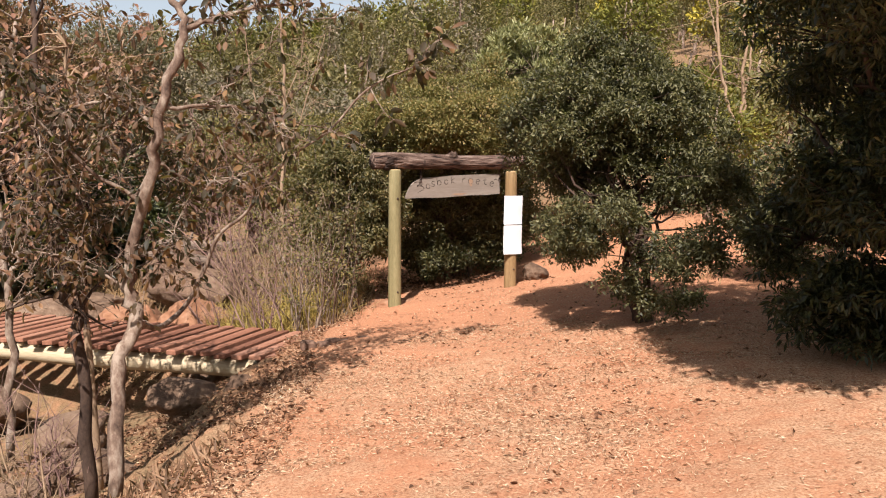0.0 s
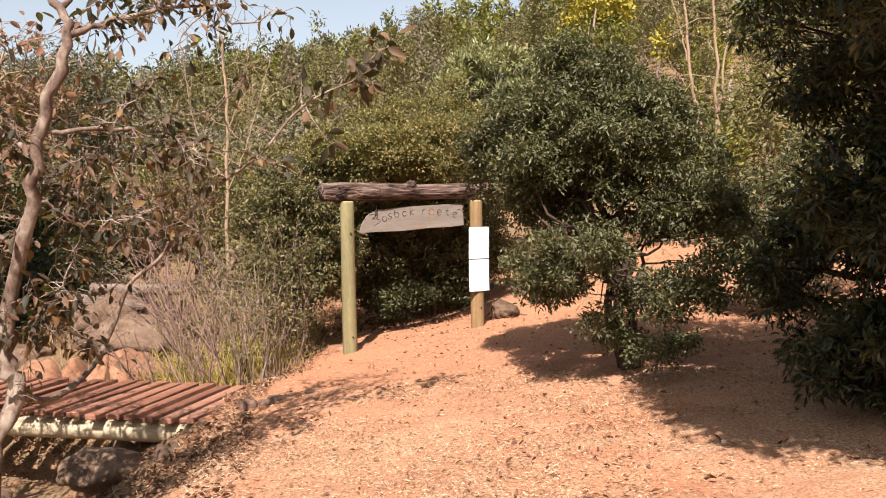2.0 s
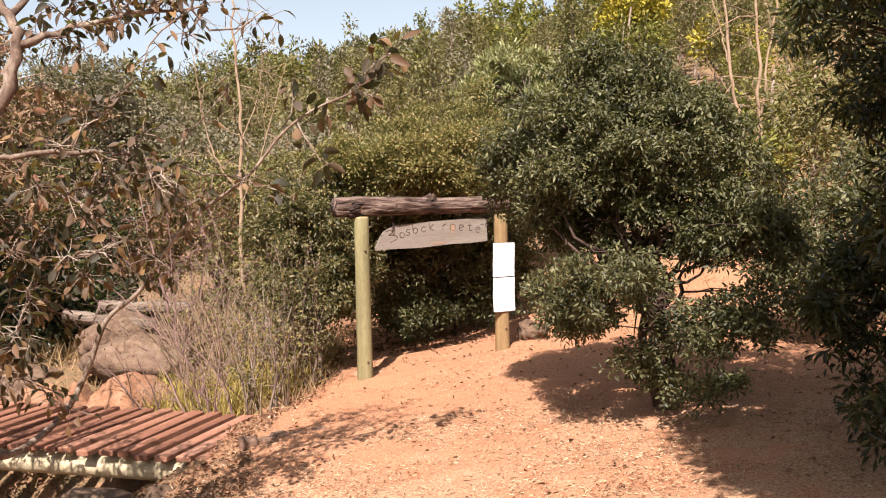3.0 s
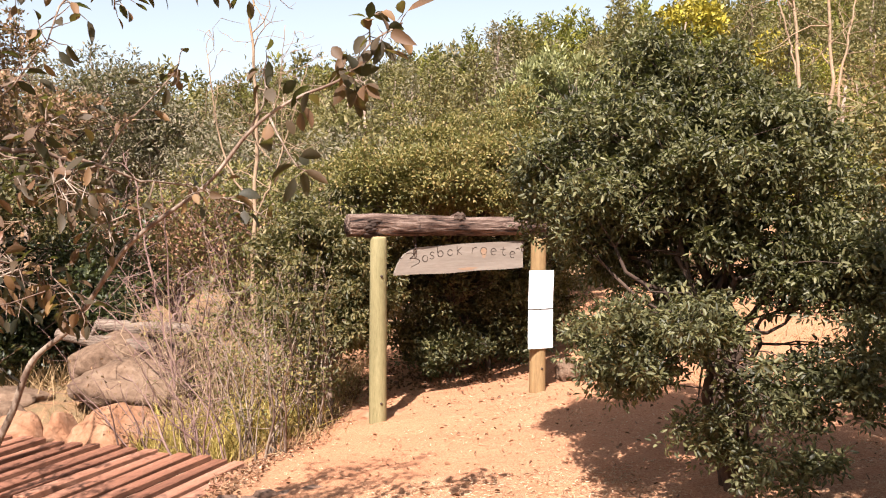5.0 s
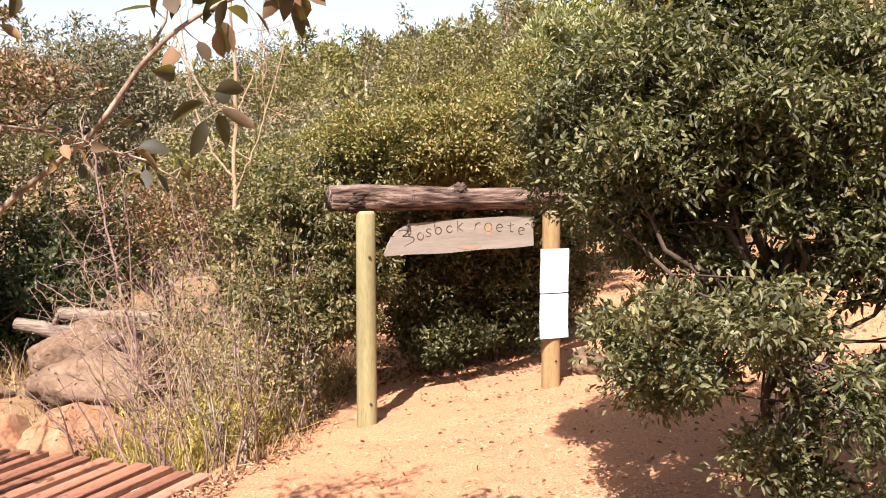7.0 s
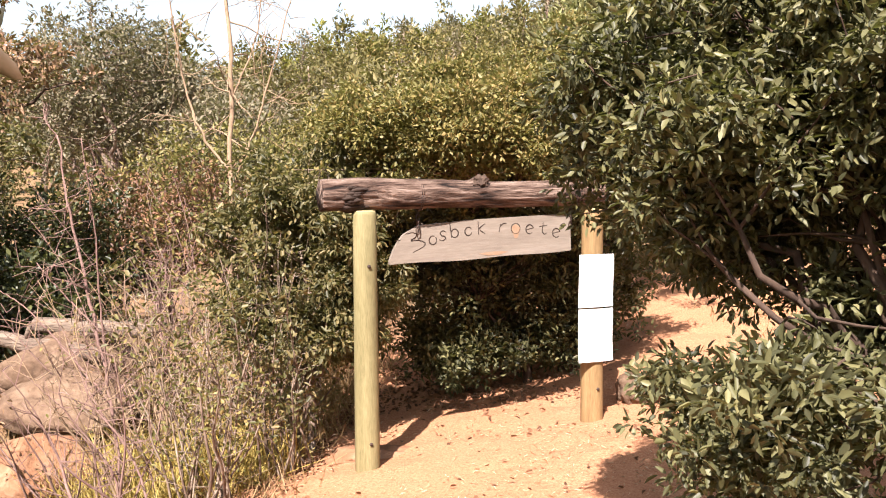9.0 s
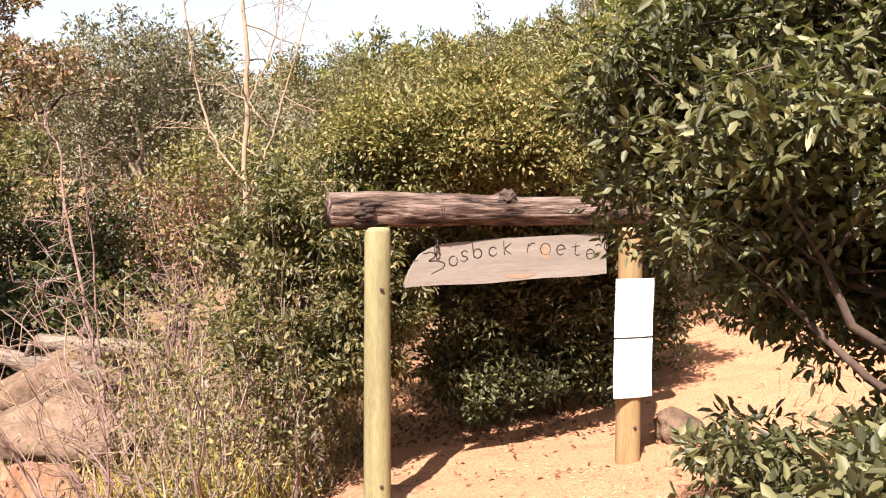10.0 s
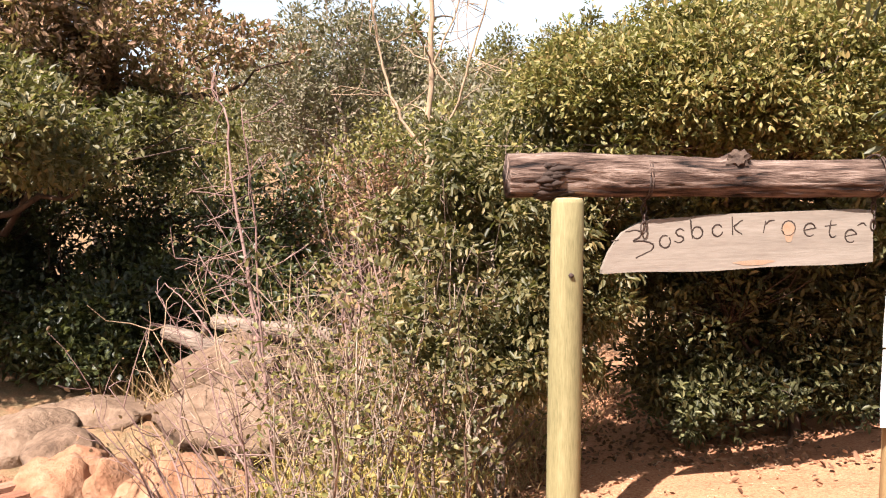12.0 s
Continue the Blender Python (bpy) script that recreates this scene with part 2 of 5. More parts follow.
def mesh_np(name, verts, faces, smooth=False):
    """A mesh from an (n, 3) array and an (m, k) array of corners, or a list of such arrays."""
    me = bpy.data.meshes.new(name)
    sets = faces if isinstance(faces, list) else [faces]
    verts = np.asarray(verts, dtype=np.float32)
    me.vertices.add(len(verts))
    me.vertices.foreach_set("co", verts.ravel())
    loops = np.concatenate([f.ravel() for f in sets]).astype(np.int32)
    sizes = np.concatenate([np.full(len(f), f.shape[1]) for f in sets]).astype(np.int32)
    starts = np.concatenate([[0], np.cumsum(sizes)[:-1]]).astype(np.int32)
    me.loops.add(len(loops))
    me.loops.foreach_set("vertex_index", loops)
    me.polygons.add(len(sizes))
    me.polygons.foreach_set("loop_start", starts)
    if smooth:
        me.polygons.foreach_set("use_smooth", np.ones(len(sizes), dtype=bool))
    me.update(calc_edges=True)
    me.validate()
    return me


def thing(name, at, label, category, group="", kind=""):
    ob = new(name)
    ob.empty_display_size = 0.2
    ob.location = at
    return tagged(ob, label, category, group, kind)


def part(name, me, material, parent, label=""):
    """One mesh under a thing or part, its points given from the thing's base."""
    if isinstance(me, bmesh.types.BMesh):
        bm, me = me, bpy.data.meshes.new(name)
        bm.to_mesh(me)
        bm.free()
    if material and not me.materials:
        me.materials.append(material)
    ob = new(name, me)
    ob.parent = parent
    return tagged(ob, label)


class Tubes:
    """Round stems along lines of points, gathered into one mesh."""

    def __init__(self):
        self.v, self.f, self.c, self.n = [], [], [], 0

    def add(self, pts, radii, sides=6, wobble=0.0, cap=True):
        pts = np.asarray(pts, float)
        k = len(pts)
        radii = np.interp(np.linspace(0, 1, k), np.linspace(0, 1, len(radii)), radii)
        tang = np.gradient(pts, axis=0)
        tang /= np.linalg.norm(tang, axis=1)[:, None] + 1e-9
        ref = np.array([0.0, 0.0, 1.0]) if abs(tang[:, 2]).mean() < 0.8 else np.array([1.0, 0.0, 0.0])
        a = np.cross(tang, ref)
        a /= np.linalg.norm(a, axis=1)[:, None] + 1e-9
        b = np.cross(tang, a)
        ang = np.linspace(0, 2 * np.pi, sides, endpoint=False)
        rr = radii[:, None] * (1 + wobble * RNG.normal(size=(k, sides)))
        ring = pts[:, None] + rr[..., None] * (np.cos(ang)[None, :, None] * a[:, None] + np.sin(ang)[None, :, None] * b[:, None])
        self.v.append(ring.reshape(-1, 3))
        i, j = np.meshgrid(np.arange(k - 1), np.arange(sides), indexing="ij")
        j2 = (j + 1) % sides
        q = np.stack([i * sides + j, i * sides + j2, (i + 1) * sides + j2, (i + 1) * sides + j], -1).reshape(-1, 4)
        start = self.n
        self.f.append(q + start)
        self.n += k * sides
        if cap:
            jj = np.arange(sides)
            for row, turn in ((0, -1), (k - 1, 1)):
                self.v.append(pts[row][None])
                first = start + row * sides
                tri = np.stack([first + jj, first + (jj + 1) % sides, np.full(sides, self.n)], -1)
                self.c.append(tri[:, ::turn])
                self.n += 1

    def mesh(self, name):
        sets = [np.concatenate(self.f)] + ([np.concatenate(self.c)] if self.c else [])
        return mesh_np(name, np.concatenate(self.v), sets, True)


def bent(a, b, n=6, sag=0.08, rng=RNG):
    """A crooked line of points from a to b."""
    a, b = np.asarray(a, float), np.asarray(b, float)
    s = np.linspace(0, 1, n)[:, None]
    off = rng.normal(size=(n, 3)) * sag * np.linalg.norm(b - a)
    off[0] = off[-1] = 0
    off = (off + np.roll(off, 1, 0)) * 0.5
    off[0] = off[-1] = 0
    return a + (b - a) * s + off


def smooth_line(pts, n=24):
    """A smooth line through some points."""
    pts = np.asarray(pts, float)
    k = len(pts)
    p = np.vstack([2 * pts[0] - pts[1], pts, 2 * pts[-1] - pts[-2]])
    out = []
    for u in np.linspace(0, k - 1 - 1e-6, n):
        i = int(u)
        t = u - i
        p0, p1, p2, p3 = p[i:i + 4]
        out.append(0.5 * (2 * p1 + (p2 - p0) * t + (2 * p0 - 5 * p1 + 4 * p2 - p3) * t ** 2 + (3 * p1 - p0 - 3 * p2 + p3) * t ** 3))
    return np.array(out)


def unit(v):
    return v / (np.linalg.norm(v, axis=-1, keepdims=True) + 1e-9)


def leaf_arrays(pos, way, length, width, rng=RNG, rich=True, fold=0.35, curl=0.15):
    """Folded leaves at pos pointing along way: 6 points and two four-cornered halves each (4 points and 2 triangles if not rich)."""
    n = len(pos)
    way = unit(way)
    up = unit(rng.normal(size=(n, 3)) * 0.6 + np.array([0, 0, 0.9]))
    side = unit(np.cross(way, up))
    nor = np.cross(side, way)
    L = (length * rng.uniform(0.65, 1.25, n))[:, None]
    W = (width * rng.uniform(0.7, 1.2, n))[:, None] * 0.5
    tip = pos + way * L - nor * L * curl * rng.uniform(-0.3, 2, n)[:, None]
    if rich:
        r1, r2 = pos + way * L * 0.30, pos + way * L * 0.70 - nor * L * curl * 0.3
        lift = nor * W * fold
        v = np.stack([pos, r1 + side * W + lift, r2 + side * W * 0.8 + lift, tip, r2 - side * W * 0.8 + lift, r1 - side * W + lift], 1)
        f = np.array([[0, 1, 2, 3], [0, 3, 4, 5]])
        faces = (np.arange(n)[:, None, None] * 6 + f[None]).reshape(-1, 4)
        return v.reshape(-1, 3), faces
    mid = pos + way * L * 0.5
    lift = nor * W * fold
    v = np.stack([pos, mid + side * W + lift, tip, mid - side * W + lift], 1)
    f = np.array([[0, 1, 2], [0, 2, 3]])
    faces = (np.arange(n)[:, None, None] * 4 + f[None]).reshape(-1, 3)
    return v.reshape(-1, 3), faces


def curled_leaf_arrays(pos, way, length, width, rng=RNG):
    """Large leaves with a midrib, an oval outline and a curl along their length: 11 points each."""
    n = len(pos)
    way = unit(way)
    side = unit(np.cross(way, unit(rng.normal(size=(n, 3)) * 0.6 + np.array([0, 0, 0.9]))))
    nor = np.cross(side, way)
    L = (length * rng.uniform(0.6, 1.2, n))[:, None]
    W = (width * rng.uniform(0.75, 1.15, n))[:, None] * 0.5
    bend = rng.uniform(-0.1, 0.55, n)[:, None]
    cup = rng.uniform(0.1, 0.8, n)[:, None]
    rows = [pos]
    for t, w in ((0.22, 0.75), (0.5, 1.0), (0.78, 0.68)):
        c = pos + way * L * t - nor * L * bend * t * t
        rows += [c + side * W * w + nor * W * w * cup, c, c - side * W * w + nor * W * w * cup]
    rows.append(pos + way * L - nor * L * bend)
    v = np.stack(rows, 1)
    quads = np.array([[1, 4, 5, 2], [2, 5, 6, 3], [4, 7, 8, 5], [5, 8, 9, 6]])
    tris = np.array([[0, 1, 2, 2], [0, 2, 3, 3], [7, 10, 8, 8], [8, 10, 9, 9]])
    base = np.arange(n)[:, None, None] * 11
    return v.reshape(-1, 3), (base + quads[None]).reshape(-1, 4), (base + tris[None, :, :3]).reshape(-1, 3)


def blade_arrays(pos, way, length, width, rng=RNG, curl=0.35):
    """Grass blades: bent strips of three pieces."""
    n = len(pos)
    way = unit(way)
    side = unit(np.cross(way, rng.normal(size=(n, 3))))
    nor = np.cross(side, way)
    L = (length * rng.uniform(0.5, 1.25, n))[:, None]
    W = (width * rng.uniform(0.7, 1.2, n))[:, None] * 0.5
    bend = nor * L * (curl * rng.uniform(-1, 1.6, n))[:, None]
    rows = []
    for t, w in ((0, 1), (0.4, 0.9), (0.75, 0.6), (1, 0.12)):
        c = pos + way * L * t - bend * t * t
        rows += [c - side * W * w, c + side * W * w]
    v = np.stack(rows, 1)
    f = np.array([[0, 1, 3, 2], [2, 3, 5, 4], [4, 5, 7, 6]])
    return v.reshape(-1, 3), (np.arange(n)[:, None, None] * 8 + f[None]).reshape(-1, 4)


def clump_centres(lobes, count, rng, hollow=0.55):
    """Places for clumps of leaves in round lobes (x, y, z, rx, ry, rz, share), thicker towards the outside."""
    share = np.array([l[6] for l in lobes], float)
    out = []
    for l, c in zip(lobes, rng.multinomial(count, share / share.sum())):
        d = unit(rng.normal(size=(c, 3)))
        bump = np.array([1 + 0.34 * noise.noise(Vector(v * 1.9) + Vector(l[:3])) + 0.24 * noise.noise(Vector(v * 4.6) + Vector(l[:3])) for v in d])
        r = (hollow + (1 - hollow) * rng.random(c) ** 0.7) * bump * np.where(rng.random(c) < 0.06, rng.uniform(1.0, 1.22, c), 1)
        out.append(np.array(l[:3]) + d * r[:, None] * np.array(l[3:6]))
    return np.concatenate(out)


def blob_centres(lobes, blobs, each, rng, size=(0.12, 0.22)):
    """Places for clumps of leaves on small rounded sprays that fill the lobes and leave gaps between them, leafy above and outside."""
    share = np.array([l[6] for l in lobes], float)
    out = []
    for l, c in zip(lobes, rng.multinomial(blobs, share / share.sum())):
        d = unit(rng.normal(size=(c, 3)))
        mid = np.array(l[:3]) + d * (0.3 + 0.7 * rng.random(c) ** 0.6)[:, None] * np.array(l[3:6])
        r = rng.uniform(*size, c)
        way = unit(rng.normal(size=(c, each, 3)) + 0.55 * d[:, None] + np.array([0, 0, 0.45]))
        out.append((mid[:, None] + way * (r[:, None] * rng.uniform(0.6, 1.1, (c, each)))[..., None] * np.array([1.15, 1.15, 0.75])).reshape(-1, 3))
    return np.concatenate(out)


def crown_mesh(name, centres, per, spread, length, width, rng, rich=True, droop=0.0, flat=0.7, curl=0.15):
    """Leaves in tufts round the centres."""
    n = len(centres) * per
    mid = np.repeat(centres, per, 0)
    d = unit(rng.normal(size=(n, 3)))
    off = d * (rng.random(n) ** 0.6)[:, None] * spread * np.array([1, 1, flat]) * np.repeat(rng.uniform(0.6, 1.3, len(centres)), per)[:, None]
    way = d + rng.normal(size=(n, 3)) * 0.5 + np.array([0, 0, 0.25 - droop])
    v, f = leaf_arrays(mid + off, way, length, width, rng, rich, 0.35, curl)
    return mesh_np(name, v, f)


def limbs(tubes, root, goals, r0, rng, main=5, sag=0.07):
    """Limbs fork from the root to main goals, and thin branches go on from them to the others."""
    goals = np.asarray(goals)
    pick = goals[rng.choice(len(goals), main, replace=False)]
    lines = []
    for g in pick:
        line = bent(root, root + (g - root) * 0.75, 8, sag, rng)
        tubes.add(line, [r0, r0 * 0.6, r0 * 0.3], 6)
        lines.append(line)
    allp = np.concatenate([l[2:] for l in lines])
    for g in goals:
        d = np.linalg.norm(allp - g, axis=1) + np.maximum(0, allp[:, 2] - g[2]) * 1.5
        s = allp[d.argmin()]
        if np.linalg.norm(g - s) > 0.05:
            tubes.add(bent(s, g, 5, sag, rng), [r0 * 0.26, r0 * 0.14, r0 * 0.07], 4, cap=False)


# ---- ground ----
def smooth(e0, e1, x):
    t = np.clip((x - e0) / (e1 - e0), 0, 1)
    return t * t * (3 - 2 * t)


def path_edge(y):
    return np.interp(y, [-5, 4.4, 6.5, 8.5, 9.8, 10.6, 11.4, 13, 20], [-1.35, -1.3, -1.1, -1.45, -1.5, -1.05, -0.95, -0.6, 0.4])


def ground_z(x, y):
    x, y = np.asarray(x, float), np.asarray(y, float)
    z = 0.12 * np.clip(x - 0.6, -2.2, 1.2) + 0.10 * np.clip(x - 1.8, 0, 6)
    d = path_edge(y) - x
    deep = np.interp(y, [-20, 5, 8, 10, 11, 12.5, 15], [0.75, 0.75, 0.95, 0.95, 0.5, 0.12, 0.05])
    z = z - deep * smooth(-0.15, 2.0, d) + 0.9 * deep * smooth(4.2, 7.5, d)
    z = z + 0.10 * np.clip(y - 12, 0, 6) * smooth(3.5, 0.5, d) * smooth(0.2, 2.0, x)
    ax, ay = x - 0.4, y - 4.0
    r = np.hypot(ax, ay)
    az = np.degrees(np.arctan2(ax, ay))
    slope = np.interp(az, [-180, -70, -35, -20, -8, 2, 12, 25, 60, 180], [0.0, 0.05, 0.065, 0.095, 0.145, 0.18, 0.21, 0.24, 0.14, 0.0])
    rise = np.clip(r - 15, 0, 95)
    z = z * smooth(120, 20, r) + slope * rise * smooth(0, 14, rise) + 0.02 * slope * np.clip(r - 110, 0, 300)
    return z


def axis(lo, hi, step, far):
    core = np.arange(lo, hi + 1e-6, step)
    g = step * np.cumsum(1.16 ** np.arange(1, 60))
    return np.concatenate([(lo - g[g < far])[::-1], core, hi + g[g < far]])


def ground():
    gx, gy = axis(-5.5, 4.5, 0.055, 600), axis(1.5, 14.0, 0.055, 600)
    X, Y = np.meshgrid(gx, gy)
    Z = ground_z(X, Y)
    near = smooth(22, 8, np.hypot(X, Y - 7))
    rough = np.zeros_like(Z)
    for k, (fx, fy, a) in enumerate(((1.1, 0.9, 0.02), (2.7, 3.1, 0.012), (6.1, 5.3, 0.008), (13.0, 15.0, 0.005))):
        rough += a * np.sin(fx * X + 2.1 * np.sin(fy * Y + k)) * np.cos(fy * Y + 1.7 * np.sin(fx * X * 0.8 + 2 * k))
    steep = 1 + 2.5 * smooth(0.0, 0.8, path_edge(Y) - X)
    Z = Z + near * (rough * steep + RNG.normal(size=Z.shape) * 0.004)
    ny, nx = X.shape
    i, j = np.meshgrid(np.arange(ny - 1), np.arange(nx - 1), indexing="ij")
    a = i * nx + j
    f = np.stack([a, a + 1, a + nx + 1, a + nx], -1).reshape(-1, 4)
    me = mesh_np("ground", np.stack([X, Y, Z], -1).reshape(-1, 3), f, True)
    me.materials.append(MAT_GROUND)
    return tagged(new("ground", me), "sunlit orange earth path strewn with straw and dry leaves", "ground", kind="structure")


def gz(x, y):
    return float(ground_z(x, y))


ground()

# ---- the gate ----
POST_L, POST_R = np.array([-0.597, 10.92]), np.array([0.90, 11.765])
GATE_WAY = unit(POST_R - POST_L)
GATE_OUT = np.array([GATE_WAY[1], -GATE_WAY[0]])


def lathe(profile, sides=20, dent=0.0):
    """A turned body: (radius, height) pairs round the z axis."""
    rng = np.random.default_rng(3)
    ang = np.linspace(0, 2 * np.pi, sides, endpoint=False)
    v = []
    for r, h in profile:
        rr = r * (1 + dent * rng.normal(size=sides))
        v.append(np.stack([rr * np.cos(ang), rr * np.sin(ang), np.full(sides, h)], -1))
    k = len(profile)
    i, j = np.meshgrid(np.arange(k - 1), np.arange(sides), indexing="ij")
    j2 = (j + 1) % sides
    f = np.stack([i * sides + j, i * sides + j2, (i + 1) * sides + j2, (i + 1) * sides + j], -1).reshape(-1, 4)
    v = np.concatenate(v)
    top = np.arange((k - 1) * sides, k * sides)[None]
    return mesh_np("turned", v, [f, top], True)


def gate_post(xy, z0, z1, mat, label):
    ob = thing("gate_post", (xy[0], xy[1], z0 - 0.25), label, "gate post", "posts of the gate")
    h = z1 - z0 + 0.25
    prof = [(0.083, 0), (0.082, 0.25), (0.081, 0.6), (0.079, 1.1), (0.077, 1.6), (0.076, h - 0.02), (0.070, h)]
    part("pole", lathe(prof, 22, 0.006), mat, ob)
    cap = lathe([(0.071, h - 0.004), (0.066, h + 0.005), (0.03, h + 0.007)], 22)
    part("cut_end", cap, MAT_END, ob, "sawn round end grain")
    for bz in (0.47, h - 0.35):
        bolt = Tubes()
        bolt.add([(GATE_OUT[0] * 0.07, GATE_OUT[1] * 0.07, bz), (GATE_OUT[0] * 0.09, GATE_OUT[1] * 0.09, bz)], [0.012, 0.011], 8)
        part("bolt_head", bolt.mesh("bolt_head"), MAT_IRON, ob)
    return ob


gate_post(POST_L, -0.16, 1.565, MAT_POST, "round greenish treated timber pole standing in earth")
gate_post(POST_R, 0.04, 1.555, MAT_POST_WARM, "round yellow-brown timber pole carrying two white sheets")


def gate_log():
    a = np.array([POST_L[0], POST_L[1], 1.66]) + np.append(-GATE_WAY * 0.28, 0) + np.append(GATE_OUT * -0.045, 0)
    b = np.array([POST_R[0], POST_R[1], 1.69]) + np.append(GATE_WAY * 0.22, 0) + np.append(GATE_OUT * -0.045, 0)
    ob = thing("gate_log", tuple(a), "weathered grey log with knots laid across two posts", "log")
    n, sides = 170, 64
    s = np.linspace(0, 1, n)
    rng = np.random.default_rng(5)
    L = np.linalg.norm(b - a)
    way = (b - a) / L
    out = np.append(GATE_OUT, 0)
    up = np.cross(out, way) * -1
    up = up if up[2] > 0 else -up
    ang = np.linspace(0, 2 * np.pi, sides, endpoint=False)
    v = np.zeros((n, sides, 3))
    for i, t in enumerate(s):
        c = way * L * t + up * (0.012 * math.sin(5 * t + 1)) + out * 0.012 * math.sin(7 * t)
        R = 0.097 - 0.010 * t + 0.006 * math.sin(9 * t)
        for j, g in enumerate(ang):
            q = Vector((math.cos(g) * 1.6, math.sin(g) * 1.6, t * 5))
            r = R * (1 + 0.12 * noise.noise(q) - 0.16 * abs(noise.noise(Vector((math.cos(g) * 5, math.sin(g) * 5, t * 2.5)))) + 0.05)
            turned = g + 0.8 * t + 0.25 * math.sin(6 * t)
            split = noise.noise(Vector((math.cos(turned) * 3.6, math.sin(turned) * 3.6, t * 3.2)))
            r *= 1 - 1.1 * max(0, 0.10 - abs(split)) - 0.03 * abs(noise.noise(Vector((math.cos(turned) * 9, math.sin(turned) * 9, t * 9))))
            kn = math.exp(-((t - 0.50) / 0.022) ** 2) * max(0, math.cos(g - 1.35)) ** 3
            k2 = math.exp(-((t - 0.13) / 0.05) ** 2) * max(0, math.cos(g + 0.3)) ** 2
            r *= 1 + 0.45 * kn - 0.28 * k2
            v[i, j] = c + (out * math.cos(g) + up * math.sin(g)) * r
    i, j = np.meshgrid(np.arange(n - 1), np.arange(sides), indexing="ij")
    j2 = (j + 1) % sides
    f = np.stack([i * sides + j, (i + 1) * sides + j, (i + 1) * sides + j2, i * sides + j2], -1).reshape(-1, 4)
    ends = np.stack([np.arange(sides), np.arange((n - 1) * sides, n * sides)[::-1]])
    me = mesh_np("trunk", v.reshape(-1, 3), [f, ends], True)
    # grain runs along the log, so lay the mesh along x and turn the part
    rot = Matrix((way, out, np.cross(way, out))).to_3x3()
    me.transform(rot.to_4x4())
    tr = part("trunk", me, MAT_LOG, ob)
    tr.matrix_basis = rot.inverted().to_4x4()
    knot = bmesh.new()
    bmesh.ops.create_icosphere(knot, subdivisions=3, radius=1.0)
    kc = way * L * 0.50 + up * 0.078 + out * 0.045
    for q in knot.verts:
        d = q.co.normalized()
        k = 1 + 0.5 * noise.noise(d * 2.2) + 0.3 * noise.noise(d * 6)
        q.co = Vector(kc + (way * d.x * 0.055 + out * d.y * 0.04 + up * d.z * 0.048) * k)
    part("knot", knot, MAT_BARK_DARK, ob, "dark torn knot")
    # ragged strips of dark bark round the hollow near the end
    for q in range(11):
        g = -1.35 + 0.19 * q + 0.05 * rng.normal()
        t0, t1 = 0.045 + 0.02 * rng.random(), 0.095 + 0.05 * rng.random()
        line = [way * L * (t0 + (t1 - t0) * u) + (out * math.cos(g + 0.12 * u) + up * math.sin(g + 0.12 * u)) * (0.088 + 0.012 * math.sin(3 * u) + 0.004 * rng.normal()) for u in np.linspace(0, 1, 7)]
        strip = Tubes()
        strip.add(line, [0.005, 0.014, 0.012, 0.004], 6, 0.25)
        part("bark_strip", strip.mesh("bark_strip"), MAT_CARVED, ob, "dark torn bark at the log's end")
    for t in (0.30, 0.83):
        wire = Tubes()
        for dx in (-0.006, 0.008):
            c = way * (L * t + dx)
            R = 0.106
            ring = [c + (out * math.cos(g) + up * math.sin(g)) * R for g in np.linspace(0, 2 * np.pi, 20)]
            wire.add(ring, [0.004, 0.004], 5)
        c = way * L * t
        drop = 0.17
        for k in range(4):
            z0, z1 = -0.09 - k * drop / 4 * 1.0, -0.09 - (k + 1) * drop / 4 * 1.0
            m = c + np.array([0, 0, (z0 + z1) / 2])
            ax = way if k % 2 else out
            link = [m + ax * 0.013 * math.cos(g) + np.array([0, 0, 0.028]) * math.sin(g) for g in np.linspace(0, 2 * np.pi, 10)]
            wire.add(link, [0.004, 0.004], 5)
        part("hanging_chain", wire.mesh("hanging_chain"), MAT_IRON, ob, "rusty wire loop and chain")
    return ob


gate_log()

# the sheets face slightly towards the path
SH_AT = np.array([0.803, 11.61])
SH_WAY = unit(np.array([1.075, 11.76]) - SH_AT)


